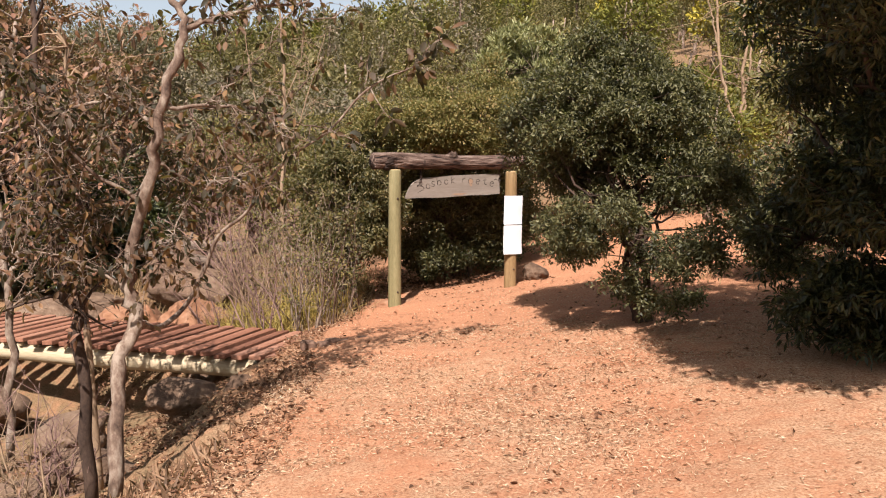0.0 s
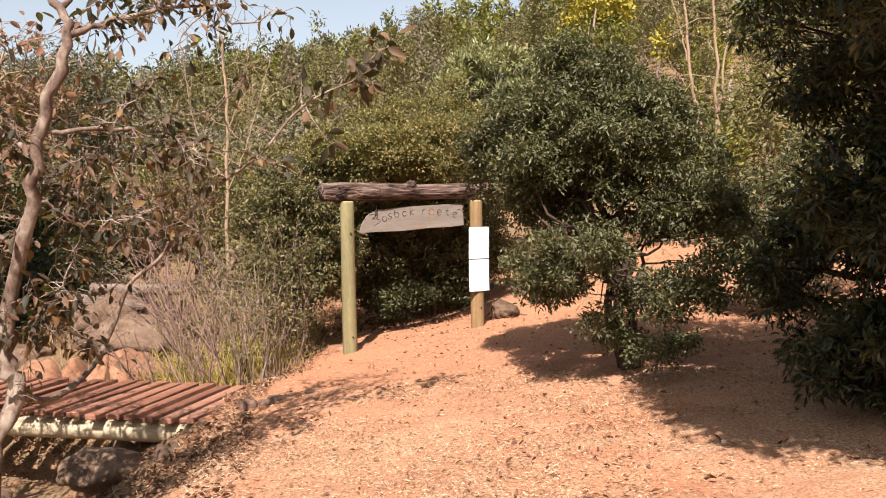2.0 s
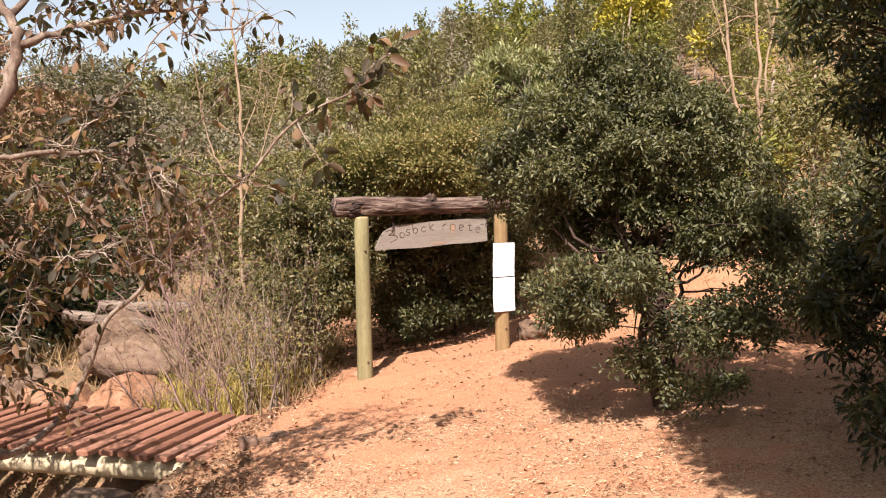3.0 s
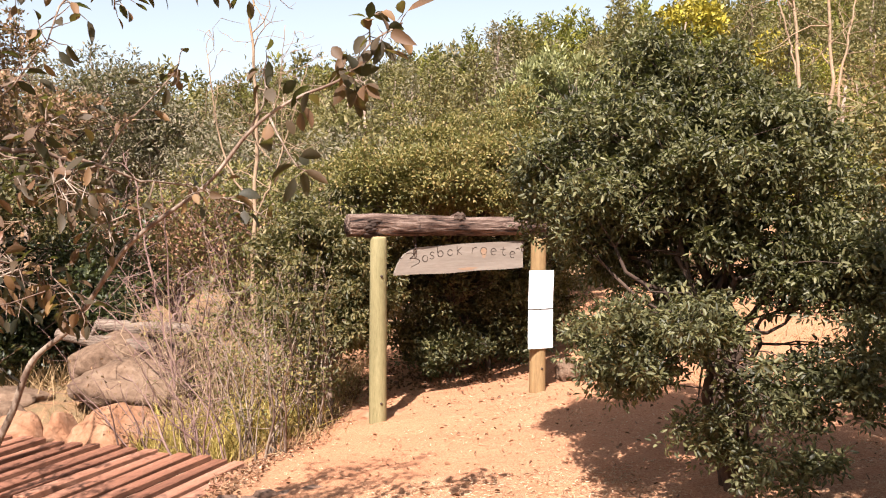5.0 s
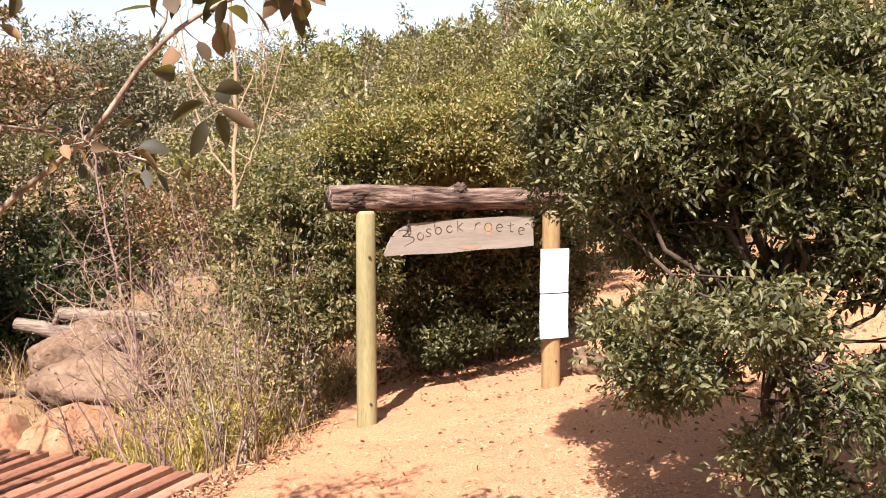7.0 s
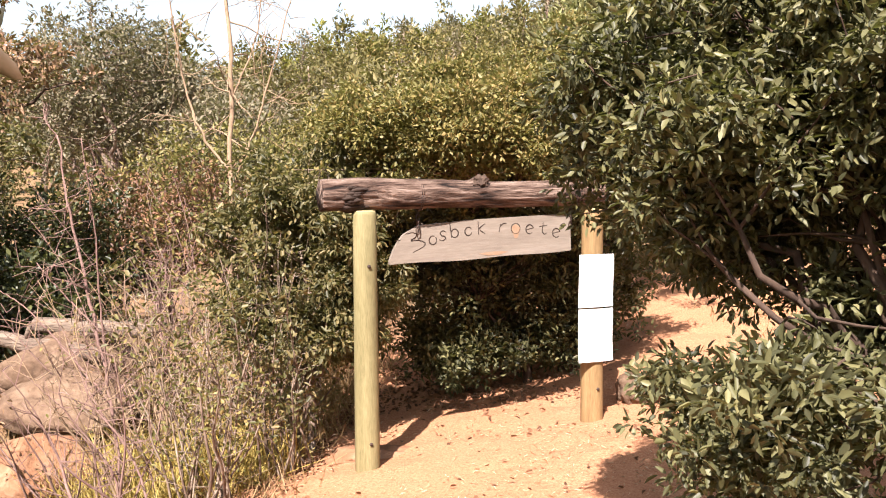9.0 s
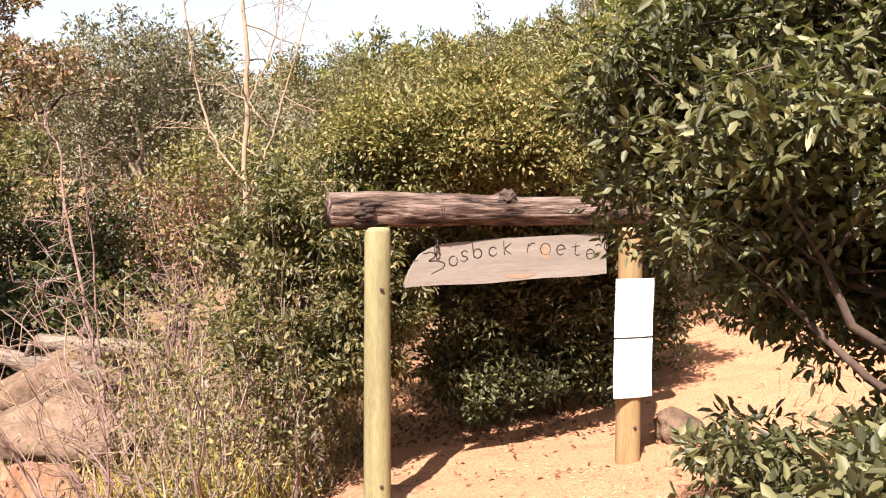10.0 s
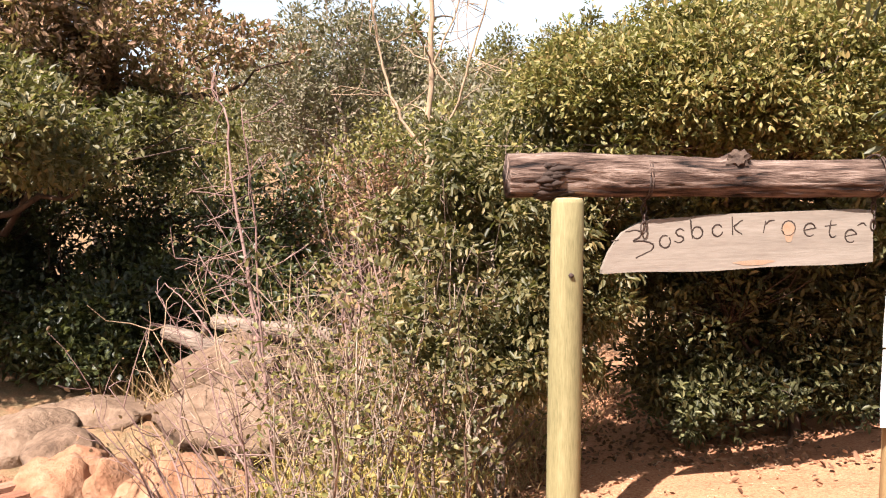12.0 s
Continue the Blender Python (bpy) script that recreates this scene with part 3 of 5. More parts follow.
def sign_board():
    a, b = np.array([-0.462, 11.075, 1.207]), np.array([0.748, 11.735, 1.262])
    way = unit(b - a)
    L = np.linalg.norm(b - a)
    up = np.array([0, 0, 1.0])
    out = unit(np.cross(way, up))
    up = np.cross(out, way)
    ob = thing("sign_board", tuple(a), "grey weathered plank sign with carved words, hung on chains", "sign")
    rot = Matrix((way, -out, up)).to_3x3().inverted().to_4x4()
    rng = np.random.default_rng(2)
    # outline: sloped left end, slightly wavy edges
    xs = np.linspace(0, L, 40)
    low = 0.004 * np.sin(xs * 9) - 0.006 * np.sin(np.pi * xs / L)
    high = 0.262 - 0.012 * np.sin(xs * 4 + 1) + 0.003 * rng.normal(size=40)
    cut = np.interp(xs, [0, 0.04, 0.10, 0.18, 0.30], [0.02, 0.11, 0.19, 0.235, 0.265])
    high = np.minimum(high, cut)
    bm = bmesh.new()
    outline = [(x, z) for x, z in zip(xs, low)] + [(x, z) for x, z in zip(xs[::-1], high[::-1])]
    front = [bm.verts.new((x, 0.0, z)) for x, z in outline]
    face = bm.faces.new(front)
    ext = bmesh.ops.extrude_face_region(bm, geom=[face])
    bmesh.ops.translate(bm, vec=(0, 0.035, 0), verts=[g for g in ext["geom"] if isinstance(g, bmesh.types.BMVert)])
    bmesh.ops.recalc_face_normals(bm, faces=bm.faces)
    board = part("board", bm, MAT_BOARD, ob)
    board.matrix_basis = rot
    for cx, cz, rx, rz in ((0.76, 0.022, 0.10, 0.013), (0.94, 0.165, 0.03, 0.05)):
        stain = bmesh.new()
        vs = [stain.verts.new((cx + rx * math.cos(g) * (1 + 0.25 * math.sin(3 * g)), -0.002, cz + rz * math.sin(g))) for g in np.linspace(0, 2 * np.pi, 18)[:-1]]
        stain.faces.new(vs)
        st = part("stain", stain, MAT_STAIN, ob, "orange lichen stain")
        st.matrix_basis = rot
    # letters cut by hand as grooves along an arch: each is a few strokes of (x, z)
    def bow(cx, cz, r, a0, a1, n=12, tall=1.1):
        return [(cx + r * math.cos(radians(a0 + (a1 - a0) * k / n)), cz + r * tall * math.sin(radians(a0 + (a1 - a0) * k / n))) for k in range(n + 1)]

    strokes = {
        "B": [[(0.118, 0.197), (0.165, 0.203), (0.195, 0.194), (0.19, 0.172), (0.155, 0.15), (0.21, 0.150), (0.255, 0.13), (0.245, 0.105), (0.21, 0.088), (0.168, 0.07)], [(0.05, 0.155), (0.085, 0.158)]],
        "o": [bow(0.314, 0.143, 0.027, 60, 400)],
        "s": [[(0.41, 0.192), (0.39, 0.202), (0.37, 0.19), (0.377, 0.172), (0.402, 0.162), (0.405, 0.146), (0.385, 0.136), (0.36, 0.143)]],
        "b": [[(0.442, 0.246), (0.447, 0.2), (0.452, 0.152)], bow(0.476, 0.18, 0.026, 170, -150)],
        "o.": [bow(0.578, 0.186, 0.026, 30, 350)],
        "k": [[(0.652, 0.25), (0.656, 0.16)], [(0.705, 0.232), (0.662, 0.198), (0.702, 0.162)]],
        "r": [[(0.822, 0.225), (0.812, 0.165)], [(0.816, 0.198), (0.84, 0.222), (0.87, 0.224)]],
        "o..": [bow(0.94, 0.184, 0.033, 90, 450)],
        "e": [[(1.022, 0.17), (1.078, 0.178)] + bow(1.05, 0.172, 0.029, 20, 310)],
        "t": [[(1.16, 0.215), (1.152, 0.15), (1.165, 0.13), (1.185, 0.136)], [(1.128, 0.185), (1.19, 0.192)]],
        "e.": [[(1.235, 0.13), (1.29, 0.14)] + bow(1.262, 0.133, 0.029, 20, 310), [(1.30, 0.183), (1.325, 0.195), (1.345, 0.18)]],
    }
    for ch, lines in strokes.items():
        groove = Tubes()
        for line in lines:
            pts = smooth_line([(x, 0.0015, z) for x, z in line], 5 * len(line)) if len(line) > 2 else np.array([(x, 0.0015, z) for x, z in line])
            pts = pts + rng.normal(size=pts.shape) * np.array([0.0008, 0, 0.0008])
            groove.add(pts, [0.0035, 0.0048, 0.0045, 0.0032], 6, 0.12)
        lt = part("letter", groove.mesh("letter"), MAT_CARVED, ob, "dark carved letter " + ch[0])
        lt.matrix_basis = rot
    for x, z in ((0.225, 0.25), (1.19, 0.25)):
        eyes = Tubes()
        g = np.linspace(0, 2 * np.pi, 10)
        eyes.add([Matrix(rot) @ Vector((x + 0.012 * math.cos(q), 0.015, z + 0.02 * math.sin(q))) for q in g], [0.005, 0.005], 5)
        part("screw_eye", eyes.mesh("screw_eye"), MAT_IRON, ob)
    return ob


sign_board()


def paper(z0, z1, lean, label):
    """A sheet in a sleeve, lightly bowed, fixed to the post's face."""
    w, h = 0.285, z1 - z0
    ob = thing("paper_sheet", (SH_AT[0], SH_AT[1], z0), label, "notice", "sheets on the post")
    way = np.append(SH_WAY, 0)
    out = np.array([SH_WAY[1], -SH_WAY[0], 0])
    nx, nz = 9, 9
    v = []
    for k in (0, 0.003):
        for i in range(nz):
            for j in range(nx):
                u, s = j / (nx - 1), i / (nz - 1)
                bow = 0.012 * (2 * u - 1) ** 2 + 0.004 * math.sin(5 * s + lean)
                v.append(way * (u * w + 0.006 * lean * s) + np.array([0, 0, s * h]) - out * (bow + k - 0.006))
    i, j = np.meshgrid(np.arange(nz - 1), np.arange(nx - 1), indexing="ij")
    a = i * nx + j
    q = np.stack([a, a + 1, a + nx + 1, a + nx], -1).reshape(-1, 4)
    me = mesh_np("sheet", np.array(v), [q, q[:, ::-1] + nx * nz], True)
    part("sheet", me, MAT_PAPER, ob)
    return ob


paper(0.857, 1.236, 0.6, "white printed sheet, washed out by sun, upper on post")
paper(0.463, 0.846, -0.5, "white printed sheet, washed out by sun, lower on post")

# ---- the footbridge ----
BR_WAY = unit(np.array([-0.958, 0.288]))
BR_SIDE = np.array([BR_WAY[1], -BR_WAY[0]])
BR_SIDE = BR_SIDE if BR_SIDE[1] > 0 else -BR_SIDE
BR_AT = np.array([-1.50, 8.78])
BR_Z = -0.33


def rounded_box(sx, sy, sz, bevel=0.008):
    bm = bmesh.new()
    bmesh.ops.create_cube(bm, size=1.0, matrix=Matrix.Diagonal((sx, sy, sz, 1)))
    bmesh.ops.bevel(bm, geom=bm.edges[:], offset=bevel, segments=1, affect="EDGES")
    me = bpy.data.meshes.new("piece")
    bm.to_mesh(me)
    bm.free()
    return me


def footbridge():
    ob = thing("footbridge", (BR_AT[0], BR_AT[1], BR_Z), "low wooden footbridge of red-brown planks on peeled poles", "bridge")
    turn = math.atan2(BR_WAY[1], BR_WAY[0])
    rng = np.random.default_rng(11)
    along, across = np.append(BR_WAY, 0), np.append(BR_SIDE, 0)
    for side, r in ((0.10, 0.098), (1.25, 0.098)):
        t = Tubes()
        line = [along * u + across * (side + 0.02 * math.sin(u)) + np.array([0, 0, -0.05 - 0.035 - r + 0.01 * math.sin(2 * u)]) for u in np.linspace(-0.25, 7.2, 24)]
        t.add(line, [r, r * 0.95, r * 1.05], 14, 0.012)
        me = t.mesh("beam")
        rot = Matrix.Rotation(-turn, 4, "Z")
        me.transform(rot)
        b = part("beam", me, MAT_BEAM, ob, "pale peeled pole carrying the planks")
        b.matrix_basis = rot.inverted()
    meshes = []
    for k in range(5):
        me = rounded_box(0.112 + 0.007 * k, 1.46, 0.05, 0.007)
        me.materials.append(MAT_PLANK)
        meshes.append(me)
    block = rounded_box(0.04, 0.05, 0.045, 0.006)
    block.materials.append(MAT_BEAM)
    u = 0.02
    while u < 7.1:
        pl = part("plank", meshes[rng.integers(5)], None, ob)
        p = along * u + across * (0.68 + rng.normal() * 0.025) + np.array([0, 0, -0.021 + rng.normal() * 0.004])
        pl.matrix_basis = Matrix.Translation(p) @ Matrix.Rotation(turn + rng.normal() * 0.018, 4, "Z") @ Matrix.Rotation(0.05 + rng.normal() * 0.05, 4, "Y")
        if rng.random() < 0.7:
            bl = part("packing_block", block, None, ob)
            bl.matrix_basis = Matrix.Translation(along * (u + 0.02) + across * 0.02 + np.array([0, 0, -0.066])) @ Matrix.Rotation(turn, 4, "Z")
        u += 0.193 + rng.normal() * 0.008
    return ob


footbridge()


def kerb_block(k, at, size, turn):
    ob = new("kerb_block", rounded_box(*size, 0.02))
    ob.data.materials.append(MAT_SLEEPER)
    for v in ob.data.vertices:
        v.co += Vector((noise.noise(v.co * 9 + Vector((k, 0, 0))), noise.noise(v.co * 8 + Vector((0, k, 0))), noise.noise(v.co * 7))) * 0.015
    ob.matrix_basis = Matrix.Translation(at) @ Matrix.Rotation(turn, 4, "Z") @ Matrix.Rotation(0.06 * math.sin(k * 3), 4, "X")
    return tagged(ob, "short brown upright timber block edging the bridge end", "edging", "blocks at the bridge end")


for k in range(5):
    u = -0.16 - 0.03 * math.sin(k * 2)
    p = BR_AT + BR_WAY * (u - 0.10 * k) + BR_SIDE * (0.02 + 0.10 * k)
    kerb_block(k, (p[0], p[1], BR_Z + 0.03 - 0.02 * (k % 2)), (0.15, 0.13, 0.30), 0.3 + 0.2 * k)

# ---- rocks ----


def rock(at, size, seed, mat, label, name="boulder", sharp=0.85, turn=0.0):
    bm = bmesh.new()
    bmesh.ops.create_icosphere(bm, subdivisions=4, radius=1.0)
    off = Vector((seed * 3.7, seed * 1.3, -seed * 2.1))
    for v in bm.verts:
        d = v.co.normalized()
        n = 0.34 * noise.noise(d * 1.1 + off) + 0.20 * noise.noise(d * 2.6 + off) - 0.10 * abs(noise.noise(d * 5 + off)) + 0.05 * noise.noise(d * 11 + off)
        c = d * (1 + n)
        for ax in (Vector((0.5, -0.7, 0.5)), Vector((-0.7, -0.4, 0.6)), Vector((0.1, 0.2, 1))):
            a = (ax + Vector((math.sin(seed), math.cos(seed * 2), 0)) * 0.4).normalized()
            over = c.dot(a) - (0.74 + 0.1 * math.sin(seed * 5 + ax.x * 9))
            if over > 0:
                c -= a * over * sharp
        v.co = Vector((c.x * size[0], c.y * size[1], c.z * size[2]))
    for f in bm.faces:
        f.smooth = True
    me = bpy.data.meshes.new(name)
    bm.to_mesh(me)
    bm.free()
    me.materials.append(mat)
    ob = new(name, me)
    ob.matrix_basis = Matrix.Translation(at) @ Matrix.Rotation(turn, 4, "Z")
    return tagged(ob, label, "rock", "rocks in the stream bed")


B = "rounded brown boulder lying in the dry stream bed"
ROCKS = [
    ((-2.52, 8.52, -0.66), (0.34, 0.26, 0.2), 1, MAT_ROCK, B), ((-1.84, 8.42, -0.62), (0.27, 0.24, 0.24), 2, MAT_ROCK, "grey-brown split rock under the bridge end"),
    ((-3.55, 8.3, -1.0), (0.40, 0.34, 0.24), 3, MAT_ROCK, B), ((-4.3, 7.6, -1.0), (0.36, 0.34, 0.25), 4, MAT_ROCK, B), ((-3.0, 7.3, -1.0), (0.38, 0.30, 0.22), 5, MAT_ROCK, B),
    ((-4.9, 9.0, -0.95), (0.6, 0.5, 0.4), 6, MAT_ROCK, B), ((-2.05, 7.6, -0.75), (0.22, 0.2, 0.15), 7, MAT_ROCK, B), ((-3.3, 6.5, -1.0), (0.30, 0.26, 0.18), 8, MAT_ROCK, B),
    ((-3.45, 12.4, -0.12), (0.72, 0.54, 0.33), 9, MAT_ROCK, "large smooth grey-brown rock slab beside a fallen log"),
    ((-3.25, 11.45, -0.42), (0.48, 0.36, 0.36), 10, MAT_ROCK_RED, "broken orange rock beside the stream"), ((-4.15, 11.25, -0.50), (0.30, 0.28, 0.34), 11, MAT_ROCK_RED, "pale orange upright rock beside the stream"),
    ((-4.7, 11.9, -0.42), (0.34, 0.30, 0.26), 12, MAT_ROCK, B), ((-5.5, 12.3, -0.52), (0.5, 0.4, 0.3), 13, MAT_ROCK, B), ((-4.4, 10.9, -0.7), (0.34, 0.30, 0.24), 14, MAT_ROCK, B),
    ((-2.6, 9.9, -0.75), (0.4, 0.3, 0.25), 15, MAT_ROCK, B), ((1.28, 12.15, 0.16), (0.22, 0.17, 0.16), 16, MAT_ROCK, "grey rock behind the gate post"),
    ((-0.95, 10.6, -0.26), (0.14, 0.09, 0.05), 17, MAT_ROCK_RED, "small flat pale stone at the path's edge"), ((-0.62, 11.25, -0.15), (0.30, 0.16, 0.09), 18, MAT_ROCK_RED, "red earth lump behind the gate post"),
    ((-4.35, 11.75, -0.48), (0.26, 0.22, 0.24), 20, MAT_ROCK_RED, "pale orange block of rock beside the stream"), ((-3.85, 11.5, -0.45), (0.24, 0.2, 0.3), 21, MAT_ROCK_RED, "pale orange block of rock beside the stream"),
    ((-4.85, 11.35, -0.62), (0.26, 0.2, 0.18), 22, MAT_ROCK_RED, "low orange stone in the stream bed"), ((-5.3, 12.9, -0.42), (0.6, 0.34, 0.2), 23, MAT_ROCK, "dark flat rock under the trees"),
    ((-3.75, 13.1, 0.06), (0.75, 0.32, 0.40), 19, MAT_ROCK, "brown rock under the fallen logs"),
]
for at, size, seed, mat, label in ROCKS:
    rock(at, size, seed, mat, label, turn=seed * 0.7)


def fallen_log(a, b, r0, r1, label):
    a, b = np.array(a), np.array(b)
    ob = thing("fallen_log", tuple(a), label, "log")
    line = smooth_line(bent(a, b, 6, 0.02, np.random.default_rng(4)), 26) - a
    t = Tubes()
    t.add(line, [r0 * 0.8, r0, r0 * 0.95, r1], 14, 0.05)
    me = t.mesh("trunk")
    turn = Matrix.Rotation(-math.atan2(b[1] - a[1], b[0] - a[0]), 4, "Z")
    me.transform(turn)
    part("trunk", me, MAT_DEADLOG, ob).matrix_basis = turn.inverted()
    s = Tubes()
    m = (b - a) * 0.35
    s.add([m, m + np.array([0.1, -0.1, r0 + 0.1])], [0.04, 0.015], 7, 0.1)
    part("stub", s.mesh("stub"), MAT_DEADLOG, ob)


fallen_log((-4.2, 13.1, 0.47), (-3.0, 13.05, 0.42), 0.085, 0.07, "bleached grey fallen log lying across rocks")
fallen_log((-4.6, 12.95, 0.38), (-3.4, 12.8, 0.24), 0.08, 0.06, "split grey fallen log sloping down to rocks")

# ---- shrubs and trees ----


def shrub(name, at, lobes, clumps, per, spread, leaf, mat, bark, label, seed, trunk_r=0.05, trunks=2, main=6, rich=True, category="shrub", droop=0.0, hollow=0.5, limb_share=0.25, blob=None):
    at = np.array([at[0], at[1], gz(at[0], at[1]) - 0.05])
    ob = thing(name, tuple(at), label, category)
    rng = np.random.default_rng(seed)
    c = (blob_centres(lobes, clumps // 12, 12, rng, blob) if blob else clump_centres(lobes, clumps, rng, hollow)) - at
    c = c[c[:, 2] > 0.12]
    part("crown", crown_mesh("crown", c, per, spread, leaf[0], leaf[1], rng, rich, droop), mat, ob)
    goals = c[rng.choice(len(c), max(main + 1, int(len(c) * limb_share)), replace=False)]
    for k in range(trunks):
        t = Tubes()
        root = np.array([rng.normal() * 0.09, rng.normal() * 0.09, 0.0])
        mine = goals[k::trunks]
        mid = root * 0.6 + mine.mean(0) * np.array([0.35, 0.35, 0.42])
        t.add(bent(root, mid, 7, 0.05, rng), [trunk_r, trunk_r * 0.75], 8, 0.04)
        limbs(t, mid, mine, trunk_r * 0.7, rng, min(main, len(mine)))
        part("stem", t.mesh("stem"), bark, ob)
    return ob


# the big bush beside the gate
shrub("evergreen_bush", (1.86, 8.15), [
    (1.2, 8.6, 2.05, 0.56, 0.6, 0.48, 2.3), (1.75, 7.95, 2.05, 0.5, 0.3, 0.32, 1.1), (1.75, 8.4, 2.27, 0.66, 0.66, 0.44, 2.8), (2.32, 8.5, 1.92, 0.38, 0.5, 0.45, 1.4), (0.95, 8.75, 1.88, 0.26, 0.4, 0.34, 0.8), (1.4, 8.15, 1.80, 0.5, 0.45, 0.28, 1.3),
    (2.1, 8.0, 1.58, 0.55, 0.45, 0.3, 1.4), (1.2, 8.08, 0.99, 0.33, 0.4, 0.2, 0.9), (1.28, 7.4, 1.18, 0.32, 0.3, 0.2, 0.55), (1.85, 7.7, 0.58, 0.36, 0.32, 0.3, 0.85), (2.3, 7.75, 0.9, 0.26, 0.26, 0.16, 0.25),
    (2.3, 7.85, 1.38, 0.34, 0.4, 0.22, 0.6), (1.5, 8.85, 1.45, 0.4, 0.35, 0.18, 0.4), (1.3, 8.45, 1.5, 0.26, 0.25, 0.14, 0.4), (1.55, 8.6, 2.68, 0.5, 0.4, 0.18, 0.6), (1.75, 8.45, 1.28, 0.4, 0.3, 0.14, 0.35), (2.55, 8.1, 0.6, 0.2, 0.2, 0.16, 0.15)],
    4400, 25, 0.075, (0.042, 0.017), LEAF_DARK, MAT_BARK_DARK, "large dense evergreen bush with small dark glossy leaves beside the path", 21, 0.042, 4, 5, limb_share=0.09, droop=0.35, blob=(0.10, 0.20))
# the feathery tree in shade, which its darkened leaf colour deepens
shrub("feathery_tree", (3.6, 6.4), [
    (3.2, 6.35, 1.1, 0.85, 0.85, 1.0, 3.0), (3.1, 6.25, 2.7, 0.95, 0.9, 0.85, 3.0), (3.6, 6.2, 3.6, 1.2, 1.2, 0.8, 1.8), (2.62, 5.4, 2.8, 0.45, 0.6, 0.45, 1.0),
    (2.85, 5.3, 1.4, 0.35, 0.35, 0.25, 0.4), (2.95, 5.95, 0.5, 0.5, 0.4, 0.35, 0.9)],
    3000, 22, 0.10, (0.078, 0.022), LEAF_FEATHER_SHADED, MAT_BARK_DARK, "dense tree with drooping feathery leaves, coloured dark for shade, beside the path", 22, 0.08, 2, 6, rich=False, category="tree", droop=0.55, limb_share=0.08, blob=(0.14, 0.26))
# crown placed overhead, out of view, to shade the path edge and feathery tree
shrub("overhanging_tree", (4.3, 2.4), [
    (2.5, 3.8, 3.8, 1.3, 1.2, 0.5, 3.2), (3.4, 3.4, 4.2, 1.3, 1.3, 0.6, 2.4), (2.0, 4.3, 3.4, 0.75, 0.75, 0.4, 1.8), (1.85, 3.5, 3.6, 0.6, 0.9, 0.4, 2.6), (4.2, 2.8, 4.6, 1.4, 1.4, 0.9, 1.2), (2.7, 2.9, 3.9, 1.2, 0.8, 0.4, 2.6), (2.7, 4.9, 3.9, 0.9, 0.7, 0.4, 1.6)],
    1900, 34, 0.2, (0.11, 0.038), LEAF_FEATHER_SHADED, MAT_BARK_DARK, "spreading tree with shade-darkened leaves leaning over the edge of the path", 29, 0.09, 1, 6, rich=False, category="tree", droop=0.4, hollow=0.1)
# behind the gate
shrub("olive_bush", (0.0, 14.4), [
    (0.1, 14.5, 1.9, 1.9, 1.2, 1.35, 4), (-1.0, 13.6, 1.7, 1.1, 1.0, 1.1, 2), (1.1, 14.2, 2.0, 1.1, 1.0, 1.3, 1.5), (0.3, 14.0, 2.7, 1.1, 0.9, 0.6, 1.2), (0.1, 13.0, 2.05, 1.2, 0.7, 0.55, 2.2), (-0.25, 12.25, 2.15, 0.85, 0.5, 0.42, 2.4), (0.75, 12.5, 2.2, 0.85, 0.5, 0.4, 2.4), (-0.4, 11.75, 2.12, 0.7, 0.36, 0.32, 2.0), (0.5, 12.1, 2.15, 0.7, 0.36, 0.32, 2.2), (-0.9, 12.0, 2.0, 0.5, 0.4, 0.4, 0.8), (-0.3, 11.72, 2.12, 0.5, 0.22, 0.22, 0.8), (0.35, 12.0, 2.12, 0.5, 0.22, 0.22, 0.8)],
    2760, 40, 0.12, (0.042, 0.019), LEAF_OLIVE, MAT_BARK, "tall olive bush with yellowing leaves behind the gate", 23, 0.06, 3, 6, limb_share=0.1, blob=(0.16, 0.32))
shrub("green_bush", (0.35, 13.2), [
    (0.35, 13.2, 0.95, 1.0, 0.5, 0.5, 2), (-0.35, 12.85, 1.05, 0.6, 0.4, 0.6, 1.2), (0.2, 13.35, 0.42, 1.0, 0.4, 0.35, 1), (1.1, 13.6, 0.9, 0.6, 0.5, 0.6, 1), (0.35, 12.75, 1.45, 1.0, 0.5, 0.3, 1.2), (-0.3, 12.9, 0.4, 0.5, 0.4, 0.3, 0.5), (-0.15, 12.85, 0.3, 0.6, 0.25, 0.26, 0.8), (0.65, 13.3, 0.38, 0.6, 0.3, 0.28, 0.8)],
    1000, 40, 0.15, (0.062, 0.025), LEAF_DARK, MAT_BARK_DARK, "shaded green bush overhanging the path behind the gate", 24, 0.04, 2, 5, hollow=0.3)
shrub("leafy_shrub", (-1.25, 11.75), [
    (-1.25, 11.85, 1.05, 0.62, 0.55, 0.75, 2), (-1.05, 12.0, 1.7, 0.6, 0.6, 0.5, 1.2), (-0.98, 11.6, 0.75, 0.34, 0.3, 0.4, 0.8), (-1.6, 11.75, 1.35, 0.35, 0.4, 0.45, 0.7), (-0.8, 11.95, 1.2, 0.3, 0.35, 0.5, 0.8)],
    1500, 24, 0.085, (0.055, 0.021), LEAF_MID, MAT_BARK, "upright green shrub with small leaves beside the gate post", 25, 0.035, 3, 5, droop=0.6, limb_share=0.12, blob=(0.10, 0.19))
shrub("tall_bush", (1.4, 15.6), [
    (1.35, 15.6, 3.2, 0.95, 0.8, 0.95, 2), (1.1, 15.5, 2.2, 0.9, 0.8, 1.0, 1.4), (1.8, 15.8, 3.3, 0.6, 0.7, 0.75, 1)],
    780, 30, 0.14, (0.09, 0.028), LEAF_PALE, MAT_BARK, "tall bush with upright pale green leaf tips", 26, 0.05, 2, 5, droop=-1.1, limb_share=0.1, blob=(0.16, 0.3))
